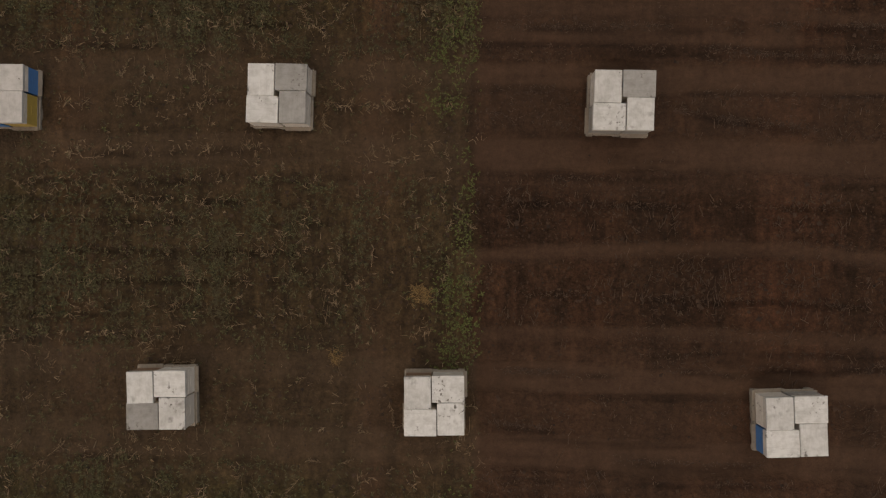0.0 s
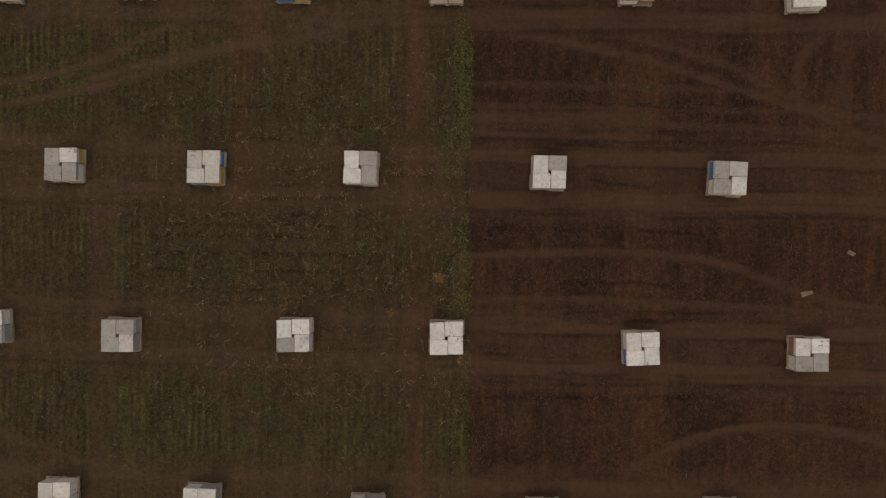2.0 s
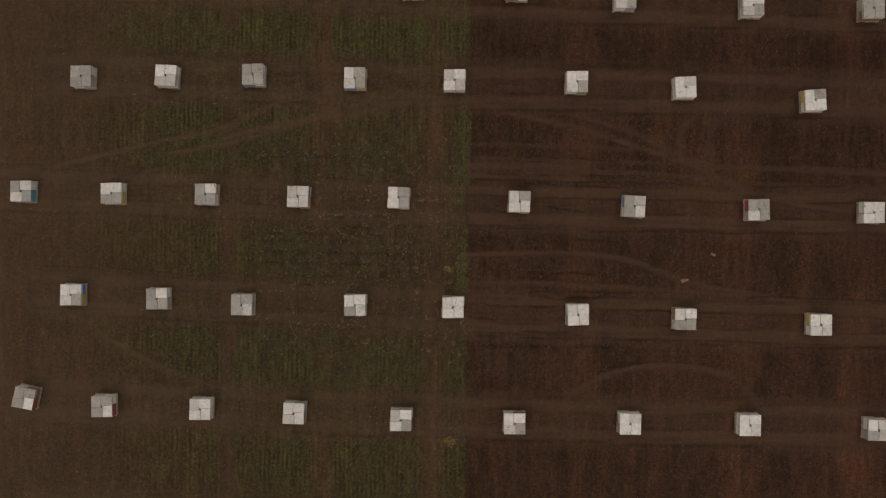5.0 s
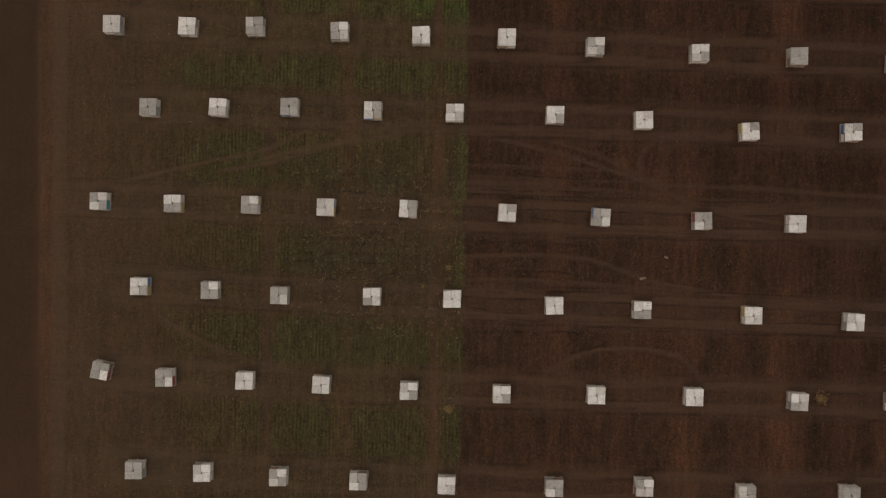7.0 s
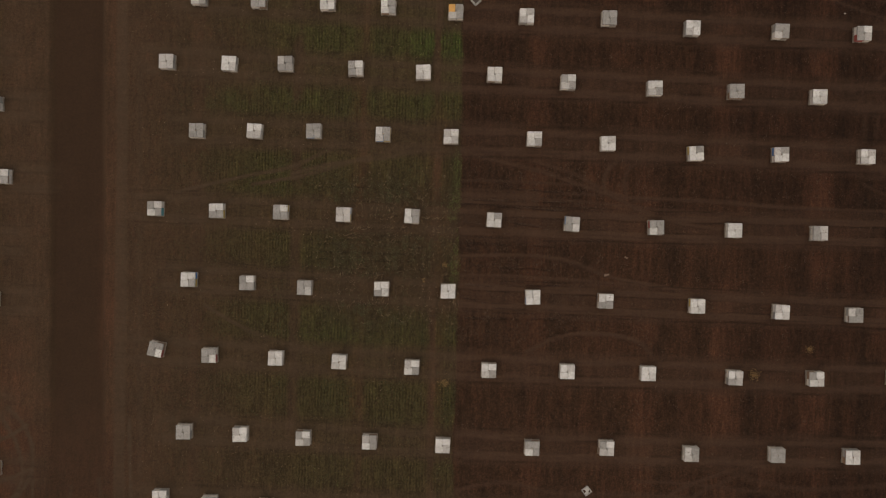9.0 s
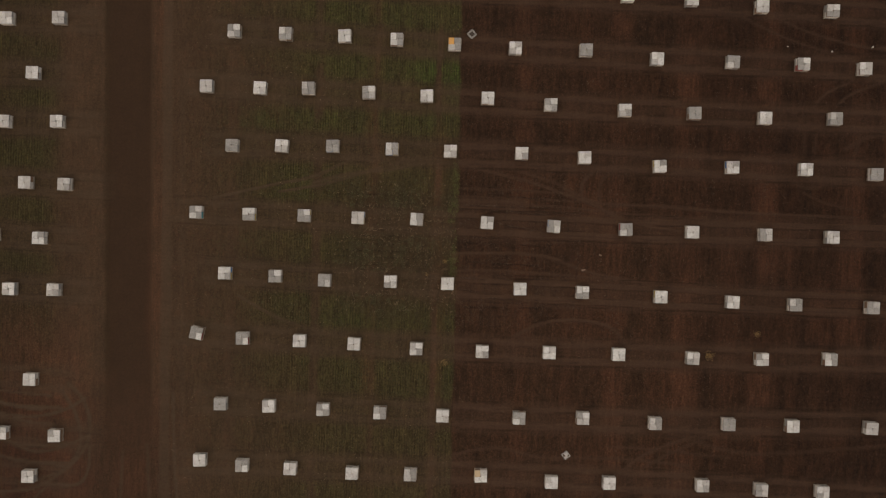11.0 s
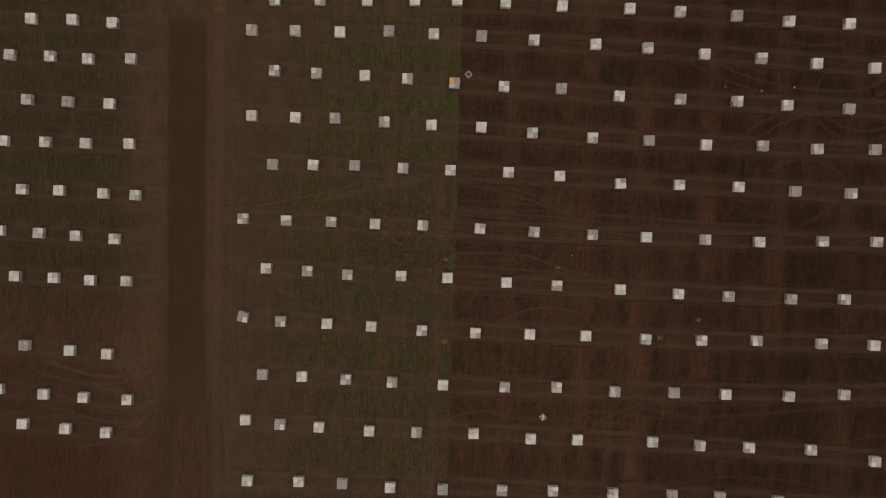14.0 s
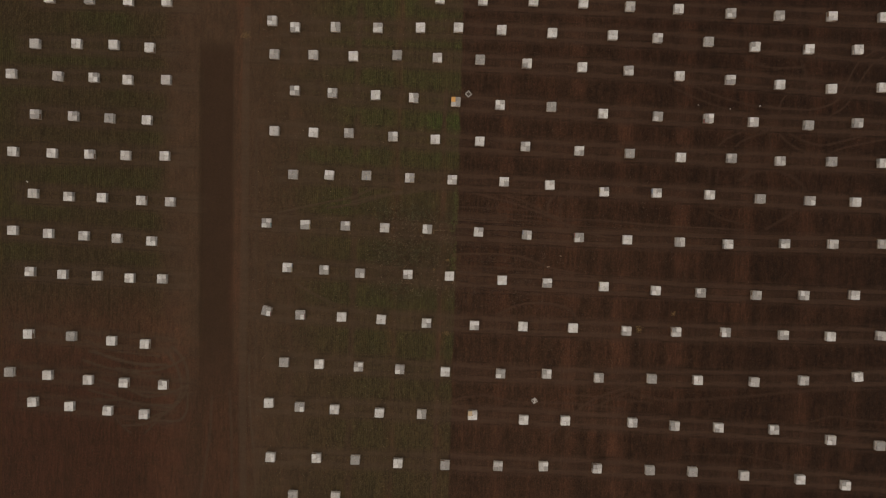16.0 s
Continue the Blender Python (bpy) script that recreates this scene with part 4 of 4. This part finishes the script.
def straw_at(p, length, thick, tilt=0.12):
    k = len(p)
    ang, ln = rng.uniform(0, np.pi, k), rng.uniform(*length, k)
    d = np.stack([np.cos(ang), np.sin(ang), rng.uniform(-tilt, tilt, k)], 1) * (ln / 2)[:, None]
    c = p + np.array([0, 0, 0.012])
    return sticks(c - d, c + d, rng.uniform(*thick, k))


def joined(*sets):
    vs, fs, n = [], [], 0
    for v, f in sets:
        vs.append(v)
        fs.append(f + n)
        n += len(v)
    return np.concatenate(vs), np.concatenate(fs)


def in_rows(x, y):
    streak = step(0.32, 0.62, fractal(x * 1.6, y * 0.16, 53))
    return (0.35 + 0.65 * streak) * 0.35 + (0.35 + 0.65 * streak) * 0.65 * step(-0.2, 0.7, np.cos((x + 0.06 * (fractal(y * 0.4, x * 0 + 3.0, 8) - 0.5)) * 2 * np.pi / 0.194))


SEEDLING = leaf_material("seedling_leaf", (0.013, 0.0122, 0.0060), (0.110, 0.102, 0.049), (0.085, 0.060, 0.036), 0.5)
GREENERY = leaf_material("olive_regrowth_leaf", (0.026, 0.027, 0.0105), (0.066, 0.067, 0.028), (0.066, 0.050, 0.028), 0.5)
DRY_GRASS = leaf_material("dry_grass_blade", (0.150, 0.094, 0.042), (0.33, 0.220, 0.100), (0.16, 0.10, 0.05), 0.3)
OLD_BOARD = painted_wood("old_board_wood", (0.165, 0.115, 0.085), (0.10, 0.070, 0.052), (0.05, 0.035, 0.028), 0.5, 0.3)
DARK_WOOD = painted_wood("dark_stained_wood", (0.06, 0.045, 0.036), (0.035, 0.027, 0.022), (0.02, 0.015, 0.012), 0.5, 0.3)
WEED = leaf_material("fresh_weed_leaf", (0.036, 0.045, 0.014), (0.135, 0.150, 0.050), (0.100, 0.080, 0.040), 0.4)
STRAW = leaf_material("dry_straw", (0.10, 0.068, 0.040), (0.30, 0.225, 0.148), (0.15, 0.09, 0.05), 0.5)
CLOD = leaf_material("soil_clod", (0.018, 0.0105, 0.007), (0.062, 0.036, 0.023), (0.070, 0.044, 0.029), 0.3)
CRUMB = leaf_material("dry_soil_crumb", (0.022, 0.0138, 0.0092), (0.066, 0.040, 0.027), (0.05, 0.030, 0.020), 0.5)
CHAFF = leaf_material("grey_chaff", (0.050, 0.033, 0.023), (0.125, 0.088, 0.063), (0.085, 0.052, 0.034), 0.5)

NEAR, NORTH_SOUTH = 9.5, 28.5


def cover(x, y, m):
    clumps = step(0.36, 0.62, fractal(x * 0.8, y * 0.8, 51)) * (1 - 0.55 * step(-4.5, -1.5, x) * step(4.0, 2.5, np.abs(y)))
    return np.clip(m["stubble"] * (0.15 + m["green"]) * in_rows(x, y) * (0.15 + 0.85 * clumps) * (1 - m["track"]) * (1 - 0.85 * m["bare"]) * (1 - m["ditch"]), 0, 1)


def near_cover(x, y, m):
    clumps = step(0.37, 0.52, fractal(x * 1.9, y * 1.9, 55)) * (0.25 + 0.75 * step(0.15, 0.55, np.abs(np.sin(x * 5.6 + 1.6 * (fractal(x * 0.4, y * 0.25, 60) - 0.5))))) * step(0.12, 0.4, np.abs(np.sin(x * 16.2 + 1.2 * (fractal(x * 0.5, y * 0.3, 58) - 0.5)))) * (0.25 + 0.75 * step(0.38, 0.55, fractal(x * 0.5, y * 0.6, 57)))
    sparse = 1 - 0.62 * step(-3.2, -1.8, x)
    fade = step(9.4, 6.5, np.abs(x)) * step(5.5, 4.0, np.abs(y) + 0.8 * (fractal(x * 0.5, y * 0.5, 59) - 0.5))
    return np.clip(fade * m["stubble"] * (0.3 + 0.7 * in_rows(x, y)) * (0.10 + 0.90 * clumps) * sparse * (1 - 0.82 * step(0.78, 0.99, m["rowband"])) * (1 - 0.5 * m["track"]), 0, 1)


close = scatter(-NEAR, 0.4, -5.6, 5.6, 1500, near_cover)
wide = scatter(-21.5, 0.4, -NORTH_SOUTH, NORTH_SOUTH, 40, cover)
wide = wide[(wide[:, 0] < -7.5) | (np.abs(wide[:, 1]) > 4.6)]
rows_near = scatter(-18, 0.4, -13, 13, 60, cover)
wide = np.concatenate([wide, rows_near[(rows_near[:, 0] < -7.5) | (np.abs(rows_near[:, 1]) > 4.6)]])
west = scatter(-49, -28.5, -NORTH_SOUTH, NORTH_SOUTH, 16, cover)
stuff("stubble_seedlings", *blades(close, 6, (0.026, 0.068), (0.16, 0.36), (0.15, 1.0)), SEEDLING, "low grey-green seedlings in rows among the stubble", "seedlings")
stuff("field_greenery", *joined(blades(wide, 5, (0.04, 0.085), (0.25, 0.45), (0.15, 0.9)), blades(west, 4, (0.05, 0.10), (0.25, 0.45), (0.15, 0.9))), GREENERY,
      "thin olive-green regrowth in rows over the stubble", "greenery")


def edge_strip(x, y, m):
    c = step(0.45, 0.66, fractal(x * 1.1, y * 0.7, 61)) * step(0.55, 0.1, np.abs(x + 0.12 - 0.05 * np.sin(y)))
    core = sum(np.exp(-((x - cx) / sx) ** 2 - ((y - cy) / sy) ** 2) for cx, cy, sx, sy in
               ((0.10, 3.5, 0.22, 0.7), (-0.05, 3.05, 0.35, 0.3), (0.12, 1.45, 0.12, 0.15), (0.2, 0.95, 0.1, 0.2), (0.1, 0.25, 0.14, 0.3), (0.0, -0.65, 0.35, 0.33),
                (-0.05, -1.7, 0.25, 0.4), (0.15, -1.35, 0.2, 0.3), (-0.2, 2.3, 0.3, 0.15), (0.15, 5.4, 0.25, 1.2)))
    return np.clip(((0.05 + 0.05 * step(7.0, 4.0, np.abs(y))) * c + 1.4 * core) * (x < 0.42), 0, 1) * (1 - 0.7 * m["track"])


def fresh(x, y, m):
    c = step(0.5, 0.72, fractal(x * 0.25, y * 0.25, 71)) * (0.3 + 0.7 * step(4.0, 12.0, np.abs(y - 1.0)))
    return cover(x, y, m) * c * step(-18.0, -12.0, x)


weeds = scatter(-1.2, 0.5, -NORTH_SOUTH, NORTH_SOUTH, 560, edge_strip)
green_patches = scatter(-20, 0.4, -NORTH_SOUTH, NORTH_SOUTH, 14, fresh)
stuff("edge_weeds", *joined(blades(weeds, 6, (0.018, 0.048), (0.28, 0.5), (0.2, 1.1)), blades(green_patches, 5, (0.04, 0.08), (0.25, 0.45), (0.2, 1.0))),
      WEED, "bright green weeds along the edge of the tilled soil", "weeds")

# dry stalks and straw, in loose heaps, thinning out away from the middle
def thin(x, y):
    return 0.12 + 0.88 * step(9.3, 6.2, np.abs(x) + 1.2 * (fractal(x * 0.4, y * 0.4, 84) - 0.5)) * step(5.5, 3.6, np.abs(y) + 1.2 * (fractal(x * 0.4, y * 0.4, 85) - 0.5))


heap = scatter(-NEAR, 0.6, -5.6, 5.6, 4.5, lambda x, y, m: thin(x, y) * m["stubble"] * step(0.42, 0.66, fractal(x * 0.9, y * 1.3, 81)))
heap = np.repeat(heap, 9, 0) + np.concatenate([rng.normal(0, 0.075, (len(heap) * 9, 2)), np.zeros((len(heap) * 9, 1))], 1)
swept = []
for ax, ay, bx, by, n in RUTS:
    if bx < 0:
        u = rng.random(26)
        sx, sy = ax + (bx - ax) * u, ay + (by - ay) * u + rng.normal(0, 0.05, len(u))
        swept.append(np.stack([sx, sy, height(sx, sy)], 1))
swept = np.repeat(np.concatenate(swept), 4, 0)
swept = swept + np.concatenate([rng.normal(0, 0.05, (len(swept), 2)), np.zeros((len(swept), 1))], 1)
heap = np.concatenate([heap, swept])
loose = scatter(-NEAR, 0.6, -5.6, 5.6, 6, lambda x, y, m: thin(x, y) * m["stubble"] * 0.8)
far_straw = scatter(-21, 0.6, -NORTH_SOUTH, NORTH_SOUTH, 7.0, lambda x, y, m: m["stubble"] * 0.7 * step(0.4, 0.6, fractal(x * 0.5, y * 0.5, 83)))
spines = scatter(-NEAR, 0.2, -5.0, 5.0, 6.5, lambda x, y, m: thin(x, y) * m["stubble"] * step(0.46, 0.62, fractal(x * 0.7, y * 2.4, 87)))


def stalks(p):
    """Broken stalks with short dry side leaves."""
    k = len(p)
    ang, ln = rng.uniform(0, 2 * np.pi, k), rng.uniform(0.09, 0.36, k)
    d = np.stack([np.cos(ang), np.sin(ang), rng.uniform(-0.05, 0.1, k)], 1)
    a = p + np.array([0, 0, 0.015])
    sets = [sticks(a, a + d * ln[:, None], rng.uniform(0.002, 0.0048, k))]
    for u in np.linspace(0.1, 0.98, 12):
        q = a + d * (ln * u)[:, None]
        turn = ang + rng.choice([-1, 1], k) * rng.uniform(0.5, 1.1, k)
        e = np.stack([np.cos(turn), np.sin(turn), rng.uniform(0, 0.4, k)], 1) * rng.uniform(0.02, 0.07, k)[:, None]
        sets.append(sticks(q, q + e, rng.uniform(0.003, 0.006, k)))
    return joined(*sets)


strand = scatter(-NEAR, 0.3, -5.6, 5.6, 9, lambda x, y, m: thin(x, y) * m["stubble"] * step(0.42, 0.6, fractal(x * 1.1, y * 0.6, 89)))
lean, long = rng.normal(np.pi / 2, 0.22, len(strand)), rng.uniform(0.06, 0.26, len(strand))
strand = strand + np.array([0, 0, 0.02])
strand = sticks(strand, strand + np.stack([np.cos(lean) * long, np.sin(lean) * long, rng.uniform(-0.1, 0.15, len(strand)) * long], 1), rng.uniform(0.0015, 0.0032, len(strand)))
rosettes = scatter(-NEAR, -0.3, -4.8, 4.8, 1.6, lambda x, y, m: m["stubble"] * step(0.4, 0.6, fractal(x * 0.6, y * 0.9, 107)))
stuff("dry_rosettes", *blades(rosettes, 16, (0.025, 0.055), (0.2, 0.4), (0.3, 1.2)), STRAW, "small pale dried weed rosettes scattered on stubble", "dried weeds")
husks = heap[rng.random(len(heap)) < 0.12]
stuff("dry_husks", *blades(husks, 2, (0.04, 0.12), (0.10, 0.22), (0.05, 0.5)), STRAW, "pale dry curled leaf husks lying on stubble", "husks")
stuff("straw_litter", *joined(strand, straw_at(heap, (0.03, 0.11), (0.0025, 0.0065), 0.4), straw_at(loose, (0.012, 0.05), (0.0015, 0.004)), straw_at(far_straw, (0.05, 0.14), (0.003, 0.006)), stalks(spines)),
      STRAW, "pale dry straw and broken stalks lying on the soil", "straw")


def rough_soil(x, y, m):
    return (1 - 0.93 * np.minimum(m["track"] * 1.5, 1)) * (1 - m["ditch"]) * (0.3 + 0.7 * step(0.35, 0.65, fractal(x * 1.5, y * 1.5, 91)))


def clods(p, size):
    k = len(p)
    r = rng.uniform(*size, k) * rng.uniform(0.5, 1, k)
    ang = rng.uniform(0, 2 * np.pi, k)
    v = []
    for q in range(4):
        w = r * rng.uniform(0.6, 1.2, k)
        v.append(p + np.stack([np.cos(ang + q * np.pi / 2) * w, np.sin(ang + q * np.pi / 2) * w, rng.uniform(-0.1, 0.25, k) * r], 1))
    v.append(p + np.stack([rng.uniform(-0.3, 0.3, k) * r, rng.uniform(-0.3, 0.3, k) * r, r * rng.uniform(0.5, 1.0, k)], 1))
    v = np.stack(v, 1).reshape(-1, 3)
    o = np.arange(k)[:, None] * 5
    return v, np.concatenate([o + np.array(q) for q in ((0, 1, 4), (1, 2, 4), (2, 3, 4), (3, 0, 4))], 0)


crumbs = scatter(-NEAR, NEAR, -5.6, 5.6, 130, rough_soil)
lumps = scatter(-21, 46, -NORTH_SOUTH, NORTH_SOUTH, 14, rough_soil)
stuff("soil_clods", *joined(clods(crumbs, (0.008, 0.035)), clods(lumps, (0.02, 0.06))), CLOD, "crumbly dark brown clods of tilled soil", "soil clods")

ridge_crumbs = scatter(-NEAR, NEAR, -5.6, 5.6, 900, lambda x, y, m: np.clip(np.maximum(0.5 * m["ridge"], 1.5 * m["shaded_groove"]), 0, 1) * (0.2 + 0.8 * (1 - m["stubble"])) * step(0.46, 0.60, fractal(x * 0.9, y * 3.0, 97)))
heaped = []
for ax, ay, bx, by, n in RUTS:
    u = rng.random(n)
    u = u[rng.random(n) < step(0.3, 0.55, fractal(u * (bx - ax) * 1.6, u * 0 + ay * 9, 101))]
    hx, hy = ax + (bx - ax) * u + rng.normal(0, 0.02, len(u)), ay + (by - ay) * u + rng.normal(0, 0.032, len(u))
    heaped.append(np.stack([hx, hy, height(hx, hy)], 1))
ridge_crumbs = np.concatenate([ridge_crumbs, *heaped])
stuff("ridge_crumbs", *clods(ridge_crumbs, (0.007, 0.024)), CRUMB, "dry grey-brown crumbs along the wheel ruts", "soil crumbs")
flecks = scatter(0.3, NEAR, -5.6, 5.6, 130, lambda x, y, m: rough_soil(x, y, m) * step(0.4, 0.65, fractal(x * 1.2, y * 1.2, 95)))
more_flecks = scatter(0.3, 46, -NORTH_SOUTH, NORTH_SOUTH, 2.5, lambda x, y, m: rough_soil(x, y, m) * (0.3 + m["red"]) * step(0.4, 0.6, fractal(x * 0.4, y * 0.4, 99)))
wisp = scatter(0.35, 24.0, -13.0, 13.0, 9.0, lambda x, y, m: rough_soil(x, y, m) * step(0.42, 0.60, fractal(x * 0.9, y * 0.45, 105)) * (0.45 + 0.8 * m["red"]))
near_wisp = scatter(0.35, NEAR, -5.6, 5.6, 22.0, lambda x, y, m: rough_soil(x, y, m) * step(0.40, 0.60, fractal(x * 1.3, y * 0.9, 109)))
wisp = np.concatenate([wisp, near_wisp])
wisp = np.repeat(wisp, 3, 0) + np.concatenate([rng.normal(0, 0.05, (len(wisp) * 3, 2)), np.zeros((len(wisp) * 3, 1))], 1)
bend = rng.normal(np.pi / 2, 0.55, len(wisp))
reach = rng.uniform(0.05, 0.17, len(wisp))
wisp = wisp + np.array([0, 0, 0.015])
wisps = sticks(wisp, wisp + np.stack([np.cos(bend) * reach, np.sin(bend) * reach, rng.uniform(0, 0.3, len(wisp)) * reach], 1), rng.uniform(0.003, 0.0065, len(wisp)))
rut_fibre = ridge_crumbs[rng.random(len(ridge_crumbs)) < 0.2] + np.array([0, 0.02, 0.012])
stuff("chaff_flecks", *joined(wisps, straw_at(rut_fibre, (0.02, 0.075), (0.002, 0.005), 0.5), straw_at(flecks, (0.012, 0.06), (0.0015, 0.0045), 0.5), straw_at(more_flecks, (0.06, 0.18), (0.004, 0.009), 0.3)), CHAFF, "grey-brown chaff and root scraps on tilled soil", "chaff")


# ---- single things in the field ----
def dry_tuft(x, y, spread, n, label):
    p = np.concatenate([rng.normal(0, spread, (n, 2)) + (x, y), np.zeros((n, 1))], 1)
    p[:, 2] = height(p[:, 0], p[:, 1])
    v, f = blades(p, 9, (0.04, 0.15), (0.035, 0.075), (0.5, 1.45), 0.6)
    me_ob = stuff("dry_grass_tuft", v - (x, y, 0), f, DRY_GRASS, label, "grass tuft")
    me_ob.location = (x, y, 0)


dry_tuft(-0.56, -0.72, 0.085, 60, "yellowed dry grass tuft beside green weeds")
dry_tuft(-1.92, -1.72, 0.06, 26, "small pale dry grass tuft on stubble")
dry_tuft(19.3, -7.3, 0.15, 170, "large yellowed dry grass tuft on tilled soil")
dry_tuft(-0.4, -8.3, 0.16, 90, "yellowed dry grass tuft at the stubble edge")
dry_tuft(22.8, -5.6, 0.12, 70, "pale dry grass tuft on tilled soil")
dry_tuft(-21.7, 21.5, 0.25, 120, "pale dry grass heap beside the sunken lane")


def loose_board(x, y, yaw, length, width):
    """A short weathered plank with a split end, lying on the soil."""
    bm = bmesh.new()
    block(bm, (-length / 2, -width / 2, 0), (length / 2, width / 2, 0.035), 0.006)
    for v in bm.verts:
        if v.co.x > 0.3 * length:
            v.co.x += 0.25 * v.co.y
        v.co.z += 0.02 * v.co.x
    me = mesh_of("loose_board", bm)
    me.materials.append(OLD_BOARD)
    ob = tagged(new("loose_board", me), "short brown weathered board lying on tilled soil", "board")
    ob.matrix_basis = pose(x, y, float(height(np.array([x]), np.array([y]))[0]) - 0.004, 0, 0, yaw)


loose_board(9.8, -1.12, 22, 0.36, 0.14)
loose_board(11.0, 0.0, -28, 0.20, 0.11)


def hive_tray(x, y, yaw, dark):
    """A square wooden tray that lies corner-wise on the soil."""
    tray = tagged(new("square_tray"), "pale square wooden tray with a dark middle, lying on soil" if dark else "pale square wooden tray lying on tilled soil", "tray")
    tray.matrix_basis = pose(x, y, float(height(np.array([x]), np.array([y]))[0]), 0, 0, yaw)
    bm = bmesh.new()
    block(bm, (-0.22, -0.22, 0), (0.22, 0.22, 0.02), 0.003)
    piece("panel", mesh_of("panel", bm), DARK_WOOD if dark else LID_DUSTY, tray)
    bm = bmesh.new()
    block(bm, (-0.24, -0.055 if dark else -0.035, 0), (0.24, 0.055 if dark else 0.035, 0.07), 0.005)
    rail = mesh_of("rail", bm)
    for k in range(4):
        piece("rail", rail, LID_GREY, tray, pose(0, 0, 0, 0, 0, 90 * k) @ pose(0, 0.22, 0) @ Matrix.Diagonal((0.9 if k % 2 else 1.0, 1, 1, 1)))


hive_tray(1.05, 16.2, 42, True)
hive_tray(8.8, -15.0, 38, False)


def paper_scrap(x, y, yaw, size, label):
    """A small crumpled sheet with thickness, one corner raised."""
    bm = bmesh.new()
    n, top = 4, []
    for layer in (0.006, 0.0):
        grid = [[bm.verts.new(((i / n - 0.5) * size * (1 + 0.25 * (j == 2)), (j / n - 0.5) * size * 0.7,
                               layer + 0.035 * size * 6 * abs((i * 7 + j * 5) % 4 - 1.5) / 10 + (0.05 if i == n and j == n else 0.0))) for i in range(n + 1)] for j in range(n + 1)]
        top.append(grid)
    for j in range(n):
        for i in range(n):
            bm.faces.new((top[0][j][i], top[0][j][i + 1], top[0][j + 1][i + 1], top[0][j + 1][i]))
            bm.faces.new((top[1][j + 1][i], top[1][j + 1][i + 1], top[1][j][i + 1], top[1][j][i]))
    rim = [(0, k) for k in range(n)] + [(k, n) for k in range(n)] + [(n, n - k) for k in range(n)] + [(n - k, 0) for k in range(n)]
    for (a, b), (c, d) in zip(rim, rim[1:] + rim[:1]):
        bm.faces.new((top[0][c][d], top[0][a][b], top[1][a][b], top[1][c][d]))
    me = mesh_of("paper_scrap", bm)
    me.materials.append(LID_GREY)
    ob = tagged(new("paper_scrap", me), label, "scrap")
    ob.matrix_basis = pose(x, y, float(height(np.array([x]), np.array([y]))[0]) - 0.002, 0, 0, yaw)


paper_scrap(24.5, 15.8, -20, 0.11, "small pale crumpled scrap lying on tilled soil")
paper_scrap(27.8, 15.5, 17, 0.14, "small pale crumpled scrap lying on tilled soil")
paper_scrap(30.8, 15.9, 54, 0.17, "small pale crumpled scrap lying on tilled soil")
paper_scrap(19.7, -2.1, 91, 0.10, "small pale crumpled scrap lying on tilled soil")
paper_scrap(-43.6, 6.0, 128, 0.19, "small pale crumpled scrap lying in weedy stubble")
